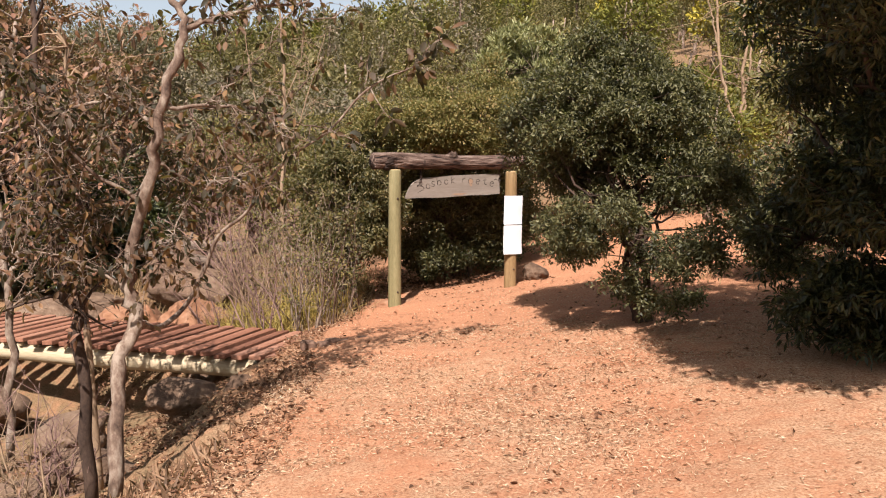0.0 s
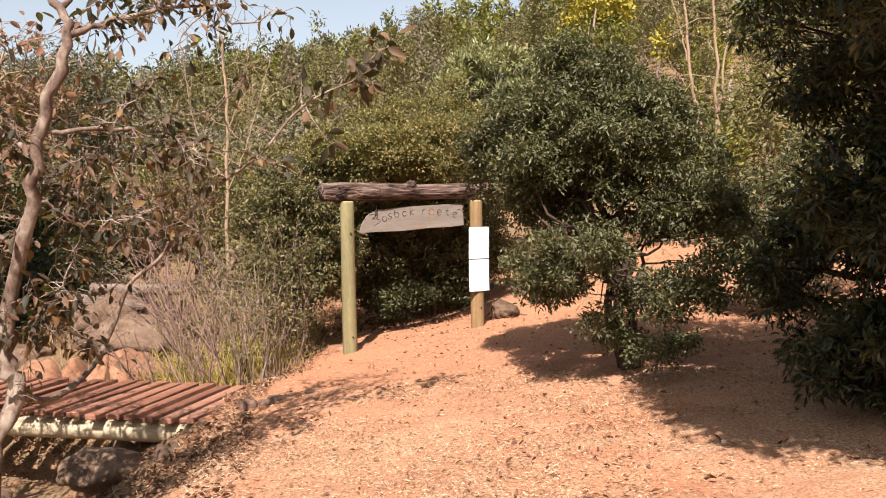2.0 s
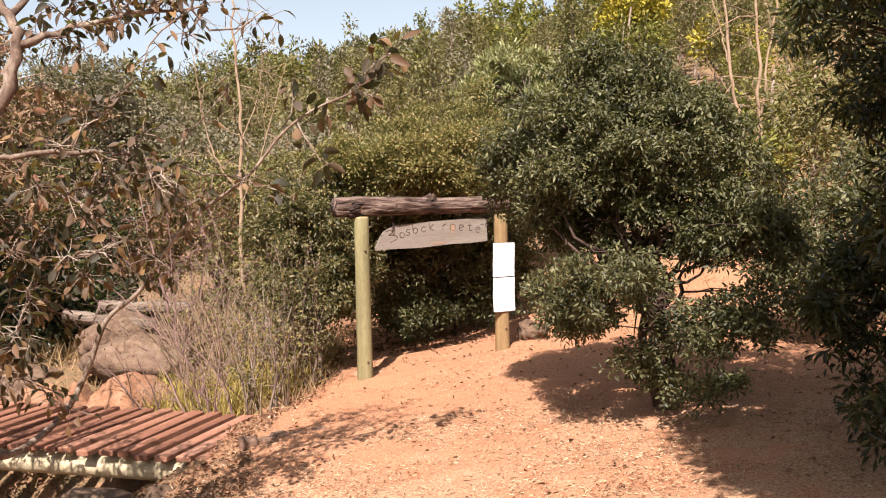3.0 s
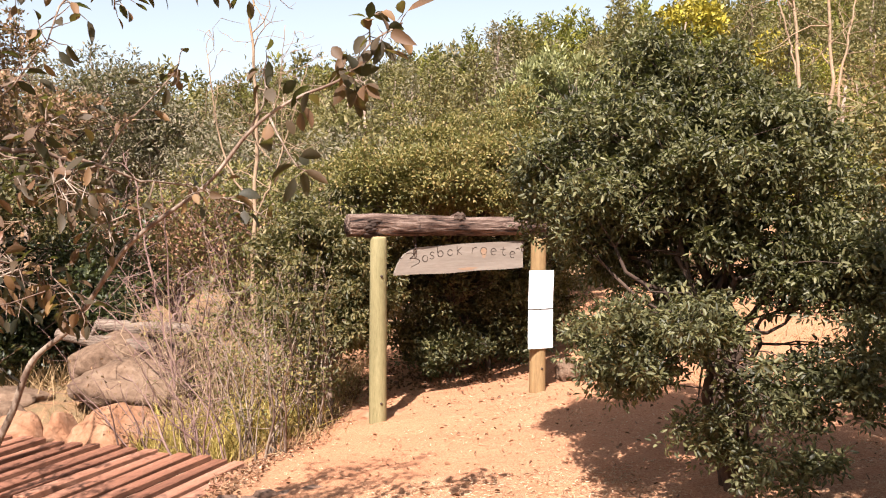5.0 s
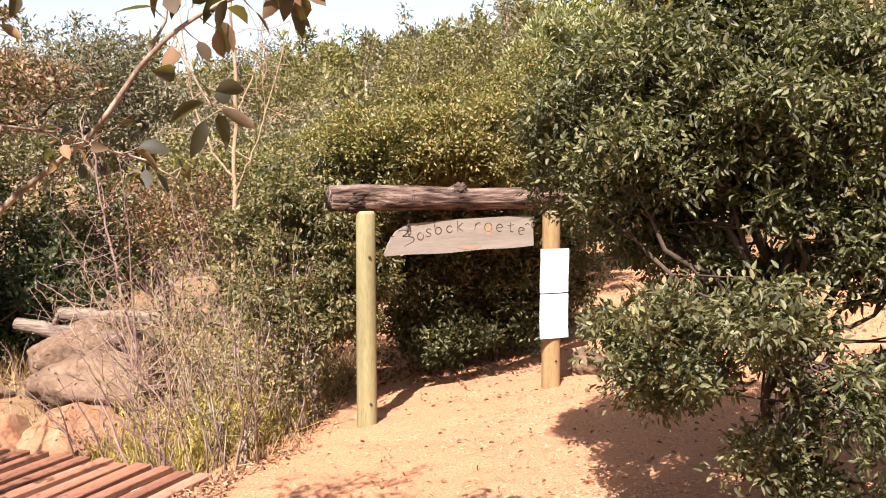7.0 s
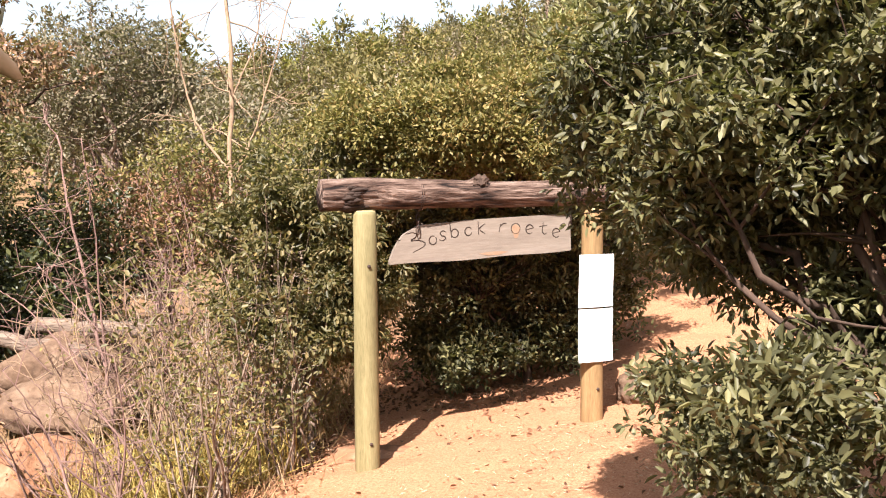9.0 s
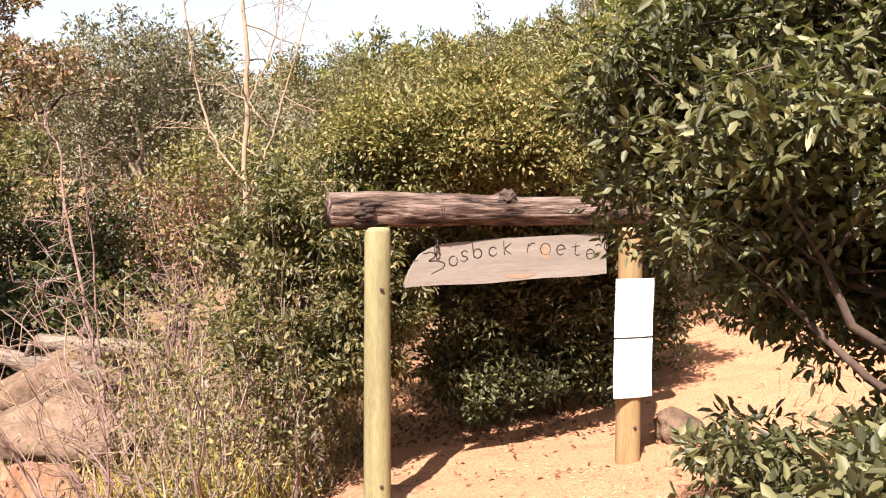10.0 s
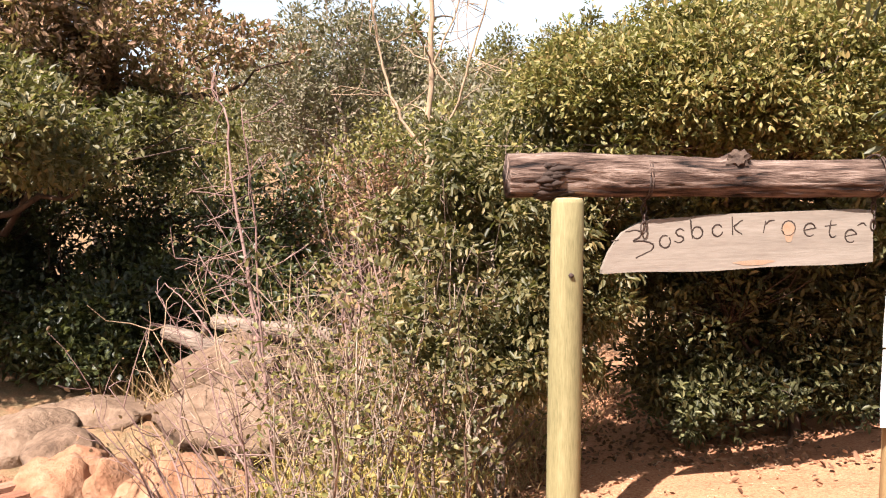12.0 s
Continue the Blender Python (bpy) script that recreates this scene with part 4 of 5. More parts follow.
shrub("evergreen_bush", (4.1, 10.3), [
    (4.1, 10.3, 1.3, 0.8, 0.7, 0.6, 2), (3.7, 9.9, 0.9, 0.5, 0.5, 0.4, 1), (4.8, 10.6, 1.7, 0.8, 0.8, 0.6, 1.2)],
    360, 40, 0.17, (0.065, 0.027), LEAF_DARK, MAT_BARK_DARK, "smaller dark evergreen bush on the slope behind", 27, 0.04, 2, 5)

# ---- the big-leaved tree at the stream bank ----


def big_leaves(tubes, line, count, rng, start=0.3, size=0.1, hang=0.6, twig=0.12):
    """Leaves on short twigs along a line; returns their mesh arrays."""
    k = rng.uniform(start, 1, count) * (len(line) - 1)
    base = np.stack([np.interp(k, np.arange(len(line)), line[:, q]) for q in range(3)], 1)
    d = unit(rng.normal(size=(count, 3)) + np.array([0, 0, -0.1]))
    end = base + d * rng.uniform(0.3, 1.3, count)[:, None] * twig
    for a, b in zip(base, end):
        tubes.add(bent(a, b, 3, 0.1, rng), [0.003, 0.0015], 3, cap=False)
    way = d + np.array([0, 0, -hang]) + rng.normal(size=(count, 3)) * 0.35
    return curled_leaf_arrays(end, way, size, size * 0.45, rng)


def join(arrays):
    """Several sets of points and faces as one: the points, and the faces kind by kind."""
    n, vs, fs = 0, [], [[] for _ in arrays[0][1:]]
    for v, *sets in arrays:
        vs.append(v)
        for kept, f in zip(fs, sets):
            kept.append(f + n)
        n += len(v)
    return np.concatenate(vs), [np.concatenate(f) for f in fs]


def bank_tree():
    at = np.array([-2.14, 5.65, -0.60])
    ob = thing("bank_tree", tuple(at), "crooked grey-barked tree with sparse brown leaves on stream bank", "tree")
    rng = np.random.default_rng(31)
    trunk = smooth_line(np.array([(-2.14, 5.65, -0.6), (-2.17, 5.85, 0.22), (-2.10, 6.0, 0.50), (-2.14, 6.0, 0.85), (-1.93, 5.85, 1.54), (-1.82, 5.82, 2.02), (-1.69, 5.87, 2.46), (-1.82, 5.95, 2.75), (-2.05, 6.1, 3.5)]) - at, 50)
    t = Tubes()
    trunk[2:-1] += rng.normal(size=(47, 3)) * 0.011
    t.add(trunk, [0.05, 0.047, 0.05, 0.038, 0.032, 0.029, 0.022, 0.01], 10, 0.09)
    part("trunk", t.mesh("trunk"), MAT_BARK, ob)
    arrays = []
    long_branch = smooth_line(np.array([(-2.10, 6.0, 0.50), (-2.10, 6.5, 0.38), (-2.05, 7.0, 0.47), (-1.93, 7.1, 0.73), (-1.80, 7.08, 1.02), (-1.55, 7.0, 1.22), (-1.24, 6.9, 1.60), (-0.86, 6.8, 1.86), (-0.64, 6.75, 2.10), (-0.45, 6.72, 2.23), (-0.22, 6.72, 2.33), (-0.11, 6.72, 2.47), (0.03, 6.72, 2.56)]) - at, 70)
    b = Tubes()
    b.add(long_branch, [0.022, 0.019, 0.015, 0.011, 0.008, 0.006, 0.003], 8, 0.05)
    for p0, p1 in (((-0.64, 6.75, 2.10), (-0.55, 6.7, 2.42)), ((-0.55, 6.74, 2.16), (-0.36, 6.6, 1.92)), ((-0.22, 6.72, 2.33), (-0.10, 6.6, 2.30)), ((-0.11, 6.72, 2.47), (-0.12, 6.8, 2.62)), ((-0.86, 6.8, 1.86), (-0.60, 6.9, 1.72))):
        line = bent(np.array(p0) - at, np.array(p1) - at, 6, 0.06, rng)
        b.add(line, [0.006, 0.002], 5)
        arrays.append(big_leaves(b, line, 9, rng, 0.35, 0.115, 0.3, 0.05))
    arrays.append(big_leaves(b, long_branch[46:], 34, rng, 0.1, 0.12, 0.35, 0.08))
    part("long_branch", b.mesh("long_branch"), MAT_BARK, ob, "long bare branch arching over the path")
    # upper limbs, each with its twigs
    limbs_at = [
        ((-1.69, 5.87, 2.46), (-1.35, 6.1, 2.62), (-0.95, 6.35, 2.72), 0.022), ((-1.86, 5.83, 1.85), (-2.35, 5.9, 1.98), (-2.95, 5.8, 1.75), 0.018), ((-1.84, 5.82, 1.95), (-1.35, 6.2, 1.98), (-0.95, 6.5, 1.86), 0.016),
        ((-2.0, 5.9, 1.3), (-2.5, 5.7, 1.75), (-2.75, 5.6, 2.3), 0.016), ((-1.75, 5.9, 2.6), (-1.5, 6.3, 3.0), (-0.9, 6.6, 3.2), 0.018), ((-2.12, 6.0, 0.85), (-1.9, 6.1, 1.05), (-1.7, 6.1, 1.5), 0.012),
        ((-1.9, 5.85, 1.6), (-1.65, 6.1, 1.45), (-1.3, 6.3, 1.55), 0.012), ((-2.12, 6.0, 0.7), (-2.5, 5.9, 0.95), (-2.9, 5.8, 1.0), 0.012), ((-1.95, 5.86, 1.5), (-2.3, 6.1, 1.2), (-2.75, 6.2, 1.25), 0.012)]
    for p0, p1, p2, r in limbs_at:
        line = smooth_line(np.array([p0, p1, p2]) - at, 14) + rng.normal(size=(14, 3)) * 0.008
        u = Tubes()
        u.add(line, [r, r * 0.6, r * 0.25], 7, 0.05)
        for k in range(18):
            s = line[rng.integers(3, 14)]
            e = s + unit(rng.normal(size=3) + np.array([0, 0, 0.15])) * rng.uniform(0.2, 0.55)
            tw = bent(s, e, 5, 0.12, rng)
            u.add(tw, [r * 0.3, 0.0025], 4, cap=False)
            arrays.append(big_leaves(u, tw, 16, rng, 0.2, 0.075, 0.5, 0.09))
        part("limb", u.mesh("limb"), MAT_BARK, ob)
    v, f = join(arrays)
    part("leaves", mesh_np("leaves", v, f), LEAF_LARGE, ob, "large curled green and brown leaves")
    return ob


bank_tree()


def dead_leaf_tree(at, stems, crown, count, label, seed, bark, mat=None, leaf=0.075):
    """A slim tree with crooked stems and sparse dry leaves on twigs."""
    at = np.array(at)
    ob = thing("slim_tree", tuple(at), label, "tree")
    rng = np.random.default_rng(seed)
    arrays = []
    for pts, r in stems:
        line = smooth_line(np.array(pts) - at, 24)
        line[2:-1] += rng.normal(size=(21, 3)) * r * 0.55
        t = Tubes()
        t.add(line, [r, r * 0.8, r * 0.4], 8, 0.06)
        for k in range(count):
            s = line[rng.integers(7, 24)]
            e = s + unit(rng.normal(size=3) + np.array([0, 0, 0.35])) * rng.uniform(0.25, crown)
            tw = bent(s, e, 5, 0.1, rng)
            t.add(tw, [r * 0.3, 0.003], 4, cap=False)
            for q in range(2):
                s2 = tw[rng.integers(2, 5)]
                e2 = s2 + unit(rng.normal(size=3)) * rng.uniform(0.1, 0.3)
                t.add(bent(s2, e2, 4, 0.1, rng), [0.004, 0.002], 3, cap=False)
                if mat:
                    arrays.append(big_leaves(t, bent(s2, e2, 4, 0.1, rng), 6, rng, 0.1, leaf, 0.5, 0.08))
        part("stem", t.mesh("stem"), bark, ob)
    if arrays:
        v, f = join(arrays)
        part("leaves", mesh_np("leaves", v, f), mat, ob, "sparse dry curled leaves")
    return ob


dead_leaf_tree((-2.62, 6.4, -0.75), [([(-2.62, 6.45, -1.05), (-2.60, 6.3, 0.28), (-2.73, 6.3, 0.73), (-2.73, 6.3, 1.42), (-2.8, 6.3, 2.02), (-3.0, 6.4, 3.1)], 0.05), ([(-2.68, 6.3, 0.6), (-2.95, 6.5, 1.2), (-3.2, 6.7, 1.9)], 0.03)],
               0.7, 24, "dark crooked tree with brown dry leaves on the bank", 41, MAT_BARK_DARK, LEAF_BROWN)
dead_leaf_tree((-2.75, 6.9, -0.8), [([(-2.75, 6.95, -1.1), (-2.78, 6.8, 0.6), (-2.74, 6.6, 1.5), (-2.68, 6.44, 2.02), (-2.72, 6.4, 2.6)], 0.03), ([(-2.74, 6.6, 1.6), (-2.45, 6.5, 1.95), (-2.3, 6.5, 2.5)], 0.016)],
               0.8, 22, "slim pale-barked tree with brown dry leaves", 42, MAT_BARK_PALE, LEAF_BROWN)
dead_leaf_tree((-4.0, 8.0, -0.9), [([(-4.0, 8.0, -1.15), (-3.9, 7.9, 0.4), (-4.1, 8.1, 1.6), (-3.9, 8.2, 2.9)], 0.04), ([(-3.9, 7.9, 0.5), (-3.5, 7.7, 1.3), (-3.3, 7.8, 2.2)], 0.025)],
               1.1, 26, "thin tree with brown autumn leaves over the stream", 43, MAT_BARK, LEAF_BROWN)
dead_leaf_tree((-2.44, 13.6, -0.1), [([(-2.44, 13.6, -0.1), (-2.47, 13.6, 1.2), (-2.42, 13.6, 2.56), (-2.46, 13.6, 3.5), (-2.5, 13.6, 4.5)], 0.030), ([(-2.45, 13.6, 1.9), (-2.75, 13.6, 2.3), (-2.92, 13.6, 2.9), (-3.0, 13.5, 3.7)], 0.014), ([(-2.44, 13.6, 1.75), (-2.2, 13.6, 2.3), (-2.02, 13.6, 2.85), (-1.8, 13.6, 3.6)], 0.012), ([(-2.42, 13.6, 2.6), (-2.2, 13.7, 3.2), (-2.1, 13.7, 4.1)], 0.009)],
               0.75, 14, "leafless pale-stemmed forked tree beyond the fallen logs", 44, MAT_BARK_PALE)
dead_leaf_tree((5.65, 17.0, 0.6), [([(5.65, 17.0, 0.3), (5.66, 17.0, 2.5), (5.68, 17, 4.0), (5.5, 17, 6.5)], 0.04), ([(5.66, 17, 2.4), (5.85, 17, 4.0), (6.1, 17, 5.6)], 0.025), ([(5.6, 17, 2.2), (5.2, 17, 3.9), (5.05, 17, 6.4)], 0.035), ([(5.2, 17, 3.9), (5.0, 17, 4.7), (4.75, 17, 5.6)], 0.018)],
               1.2, 12, "tall leafless white-stemmed tree on the slope", 45, MAT_BARK_PALE)

dead_leaf_tree((-2.75, 11.81, -0.61), [([(-2.75, 11.81, -0.61), (-2.83, 11.81, 0.17), (-3.0, 11.91, 0.76), (-3.17, 11.96, 1.46), (-3.3, 12.01, 2.16)], 0.016), ([(-2.83, 11.81, 0.17), (-2.82, 11.71, 0.79), (-2.83, 11.66, 1.47), (-2.88, 11.61, 2.11)], 0.009), ([(-2.81, 11.81, 0.04), (-3.2, 11.91, 0.41), (-3.58, 12.01, 0.74), (-3.91, 12.11, 0.91)], 0.008), ([(-2.88, 11.81, 0.61), (-3.17, 11.81, 0.9), (-3.45, 11.91, 1.15)], 0.007)],
               0.4, 9, "slender leafless sapling with reddish twigs among dry grass", 46, MAT_TWIG_RED)


# ---- thicket beside the gate ----


def thicket(at, count, height, lean, mat, leaf, leaves_each, bark, label, seed, width=0.35):
    at = np.array([at[0], at[1], gz(*at) - 0.04])
    ob = thing("twiggy_shrub", tuple(at), label, "shrub", "twiggy shrubs beside the gate")
    rng = np.random.default_rng(seed)
    arrays = []
    for k in range(count):
        t = Tubes()
        root = np.append(rng.normal(size=2) * width * 0.35, 0)
        d = np.append(rng.normal(size=2) * 0.28 + np.array(lean), 1.0)
        tip = root + d * height * rng.uniform(0.55, 1.15)
        line = smooth_line(bent(root, tip, 6, 0.035, rng), 14)
        r = rng.uniform(0.005, 0.014) if leaves_each else rng.uniform(0.007, 0.015)
        t.add(line, [r, r * 0.7, 0.002], 5)
        for q in range(6 if leaves_each else 11):
            s = line[rng.integers(4, 14)]
            e = s + unit(rng.normal(size=3) * np.array([1, 1, 0.5]) + np.array([0, 0, 0.8])) * rng.uniform(0.12, 0.45)
            tw = bent(s, e, 4, 0.08, rng)
            t.add(tw, [0.003 if leaves_each else 0.0045, 0.0015], 3, cap=False)
            if leaves_each:
                n = leaves_each
                p = tw[rng.integers(1, 4, n)] + rng.normal(size=(n, 3)) * 0.045
                arrays.append(leaf_arrays(p, rng.normal(size=(n, 3)) + np.array([0, 0, 0.3]), leaf[0], leaf[1], rng))
        part("stem", t.mesh("stem"), bark, ob)
    if arrays:
        v, f = join(arrays)
        part("leaves", mesh_np("leaves", v, f), mat, ob)
    return ob


Y = "twiggy shrub with sparse yellow-green leaves beside the gate"
T = "bare reddish twigs of a leafless shrub"
thicket((-1.52, 10.45), 14, 1.35, (0, 0), LEAF_THICKET, (0.040, 0.019), 7, MAT_BARK, Y, 51)
thicket((-1.75, 10.95), 15, 1.6, (-0.05, 0), LEAF_THICKET, (0.040, 0.019), 7, MAT_BARK, Y, 52)
thicket((-1.25, 11.15), 14, 1.5, (0, 0.05), LEAF_MID, (0.052, 0.024), 20, MAT_BARK, "leafy green twiggy shrub close behind the gate post", 53)
thicket((-2.45, 12.3), 12, 1.7, (-0.1, 0), LEAF_THICKET, (0.044, 0.022), 7, MAT_BARK_PALE, Y, 54)
thicket((-1.6, 12.1), 16, 1.9, (-0.05, 0), LEAF_THICKET, (0.042, 0.02), 10, MAT_BARK, Y, 55)
thicket((-2.05, 10.6), 9, 1.5, (-0.25, -0.05), None, (0, 0), 0, MAT_TWIG_RED, T, 56)
thicket((-2.6, 11.9), 8, 1.5, (-0.2, 0.05), None, (0, 0), 0, MAT_BARK_PALE, "bare pale stems of a leafless shrub", 57)
thicket((-2.0, 12.9), 16, 2.1, (-0.1, 0), LEAF_THICKET, (0.05, 0.028), 9, MAT_TWIG_RED, Y, 58)
thicket((-2.95, 12.4), 12, 1.2, (-0.3, 0), LEAF_RUST, (0.04, 0.02), 2, MAT_TWIG_RED, "low reddish twigs with a few rust leaves", 59)
thicket((-2.9, 11.2), 9, 1.0, (-0.35, -0.1), LEAF_RUST, (0.04, 0.02), 2, MAT_TWIG_RED, "low reddish twigs with a few rust leaves", 60)
thicket((-3.1, 13.6), 10, 1.6, (-0.1, 0), None, (0, 0), 0, MAT_TWIG_RED, T, 61)
thicket((-1.75, 13.6), 16, 2.2, (0.0, 0), LEAF_OLIVE, (0.055, 0.03), 10, MAT_BARK, Y, 62)

D = "bare pale stems of a leafless shrub"
thicket((-2.35, 11.1), 7, 1.45, (-0.15, 0), None, (0, 0), 0, MAT_BARK_PALE, D, 66)
thicket((-2.75, 12.6), 8, 1.5, (-0.1, 0), None, (0, 0), 0, MAT_TWIG_RED, T, 67)
thicket((-2.2, 11.8), 12, 1.5, (-0.1, 0), LEAF_THICKET, (0.036, 0.018), 3, MAT_BARK_PALE, Y, 68)

G = "grey leafless twigs tangled on the stream bank"
thicket((-2.95, 6.1), 10, 0.9, (-0.3, -0.2), None, (0, 0), 0, MAT_BARK_PALE, G, 63)
thicket((-3.1, 7.0), 10, 0.8, (-0.2, 0.1), None, (0, 0), 0, MAT_TWIG_RED, G, 64)
thicket((-2.6, 5.0), 8, 0.5, (-0.2, 0.1), LEAF_RUST, (0.045, 0.025), 4, MAT_TWIG_RED, "low reddish weed on the stream bank", 65)

# ---- trees across the stream ----
shrub("rust_tree", (-9.4, 16.0), [(-9.4, 16.8, 4.9, 2.6, 2.4, 1.8, 3.5), (-11.8, 15.0, 5.0, 2.6, 2.4, 2.2, 2.2), (-7.6, 14.0, 3.3, 1.4, 1.0, 0.75, 2.0), (-9.4, 13.0, 3.5, 1.6, 1.1, 0.85, 2.4), (-6.5, 15.4, 3.2, 1.2, 0.9, 0.75, 1.3), (-8.4, 14.4, 4.3, 1.8, 1.2, 0.8, 1.8), (-7.2, 14.3, 2.9, 1.2, 0.8, 0.4, 0.8), (-9.0, 13.6, 3.0, 1.2, 0.8, 0.35, 0.8)],
      2100, 28, 0.17, (0.10, 0.045), LEAF_RUST, MAT_BARK_DARK, "big tree with rusty brown autumn crown across the stream", 71, 0.16, 2, 7, False, "tree", limb_share=0.08, blob=(0.25, 0.5))
# low leaves in the shade-darkened colour fill the hollow beneath the far crowns
shrub("deep_shade_foliage", (-8.0, 15.4), [(-5.3, 15.7, 0.9, 1.0, 0.8, 1.0, 1.2), (-6.7, 15.1, 0.8, 1.2, 0.8, 1.2, 1.6), (-8.3, 14.5, 0.8, 1.3, 0.9, 1.3, 1.8), (-10.2, 13.8, 0.8, 1.5, 1.0, 1.4, 1.8), (-5.5, 13.9, 0.35, 0.9, 0.6, 0.55, 1.0), (-7.4, 13.4, 0.3, 1.0, 0.6, 0.55, 0.9), (-6.1, 13.4, 0.15, 0.9, 0.5, 0.5, 1.2), (-4.8, 14.1, 0.4, 0.7, 0.5, 0.6, 0.9)],
      1500, 34, 0.22, (0.09, 0.045), LEAF_FEATHER_SHADED, MAT_BARK_DARK, "low foliage coloured dark to stand for deep shade under the far-bank trees", 72, 0.12, 3, 7, False, "tree", hollow=0.15)
shrub("green_tree", (-8.6, 13.9), [(-7.3, 13.2, 2.2, 1.1, 1.0, 0.5, 1.7), (-9.2, 12.5, 2.3, 1.5, 1.1, 0.5, 2.2), (-6.1, 14.6, 2.0, 0.9, 0.8, 0.5, 1.2), (-8.4, 15.2, 2.3, 2.0, 1.2, 0.6, 1.6), (-8.0, 11.9, 2.5, 1.3, 0.9, 0.35, 1.6), (-9.6, 11.4, 1.6, 0.8, 0.7, 0.5, 0.9), (-6.3, 11.9, 2.3, 0.9, 0.8, 0.28, 1.8), (-7.5, 11.2, 2.35, 1.1, 0.8, 0.28, 2.0), (-5.6, 12.7, 2.1, 0.6, 0.7, 0.3, 1.0), (-9.0, 10.8, 2.4, 1.2, 0.8, 0.28, 1.8)],
      1900, 30, 0.2, (0.085, 0.04), LEAF_MID, MAT_BARK_DARK, "green-leaved spreading tree across the stream", 73, 0.1, 3, 6, False, "tree", droop=0.3, hollow=0.1, limb_share=0.1, blob=(0.22, 0.42))
shrub("rusty_bush", (-4.3, 16.0), [(-4.6, 16.2, 1.3, 0.9, 0.8, 0.7, 1.5), (-3.9, 16.3, 1.5, 0.8, 0.7, 0.7, 1.0)],
      300, 26, 0.25, (0.06, 0.03), LEAF_BROWN, MAT_TWIG_RED, "brown twiggy autumn bush behind the fallen logs", 74, 0.04, 4, 6, False)
shrub("grey_tree", (-8.6, 24.0), [(-8.6, 24.0, 4.2, 1.5, 1.4, 1.5, 2.4), (-7.0, 24.4, 3.4, 1.2, 1.2, 1.3, 1.5), (-10.4, 24.5, 4.0, 1.6, 1.4, 1.5, 1.6)],
      900, 24, 0.28, (0.12, 0.05), LEAF_HILL_GREY, MAT_BARK, "feathery grey-green tree beyond the thicket", 75, 0.1, 3, 6, False, "tree")
shrub("grey_bush", (-4.0, 19.5), [(-4.4, 19.5, 2.2, 1.5, 1.3, 1.2, 2), (-2.4, 20.0, 2.3, 1.4, 1.2, 1.1, 1.6), (-0.6, 19.6, 2.4, 1.3, 1.2, 1.1, 1.4)],
      700, 24, 0.25, (0.10, 0.045), LEAF_HILL_GREY, MAT_BARK, "grey-green bush at the foot of the hill", 77, 0.06, 3, 6, False)
shrub("brown_bush", (-3.6, 16.6), [(-3.6, 16.6, 1.6, 1.4, 1.0, 1.1, 2), (-2.4, 16.8, 1.7, 1.2, 0.9, 1.0, 1.4)],
      420, 26, 0.28, (0.08, 0.035), LEAF_OLIVE, MAT_TWIG_RED, "olive-brown bush beyond the leafless tree", 76, 0.05, 4, 6, False)

# ---- wooded hill ----


def hill_tree(name, height, lobes, mat, label, seed, clumps=170, per=10, leaf=(0.30, 0.12), spread=0.5, bark=MAT_BARK):
    ob = thing(name, (0, 0, 0), label, "tree", "trees on the wooded hill")
    rng = np.random.default_rng(seed)
    c = clump_centres(lobes, clumps, rng, 0.35)
    part("crown", crown_mesh("crown", c, per, spread, leaf[0], leaf[1], rng, False, 0.0, 0.9), mat, ob)
    t = Tubes()
    t.add(bent((0, 0, -0.5), (0.2, 0, height * 0.9), 8, 0.02, rng), [0.16, 0.12, 0.04], 7, 0.05)
    for g in c[rng.choice(len(c), 6, replace=False)]:
        s = np.array([0.1, 0, max(0.6, g[2] - 1.0)])
        t.add(bent(s, g, 4, 0.06, rng), [0.05, 0.02], 4, cap=False)
    part("trunk", t.mesh("trunk"), bark, ob)
    return ob


KINDS = [
    hill_tree("hill_tree", 8, [(0, 0, 4.2, 1.7, 1.7, 2.6, 3), (0.4, 0.2, 6.6, 1.0, 1.0, 1.6, 1.2)], LEAF_HILL, "tall olive-green tree on the wooded hill", 81),
    hill_tree("hill_tree", 6.5, [(0, 0, 3.4, 2.3, 2.2, 2.0, 3), (1.2, 0, 4.4, 1.4, 1.4, 1.2, 1.2), (-1.2, 0.4, 3.9, 1.3, 1.3, 1.2, 1)], LEAF_HILL_GREEN, "round yellow-green tree on the wooded hill", 82),
    hill_tree("hill_tree", 9, [(0, 0, 3.2, 1.6, 1.6, 1.6, 2), (0, 0, 5.4, 1.2, 1.2, 1.8, 1.6), (0, 0, 7.8, 0.6, 0.6, 1.4, 0.6)], LEAF_HILL_GREY, "slender grey-green tree on the wooded hill", 83),
    hill_tree("hill_tree", 6, [(0, 0, 3.2, 1.9, 1.9, 2.2, 3)], LEAF_OLIVE, "yellow-brown autumn tree on the wooded hill", 84),
    hill_tree("hill_tree", 7, [(0, 0, 3.6, 1.8, 1.8, 2.6, 3), (-0.6, 0, 5.5, 1.1, 1.1, 1.4, 1)], LEAF_HILL, "dark olive tree on the wooded hill", 85),
]


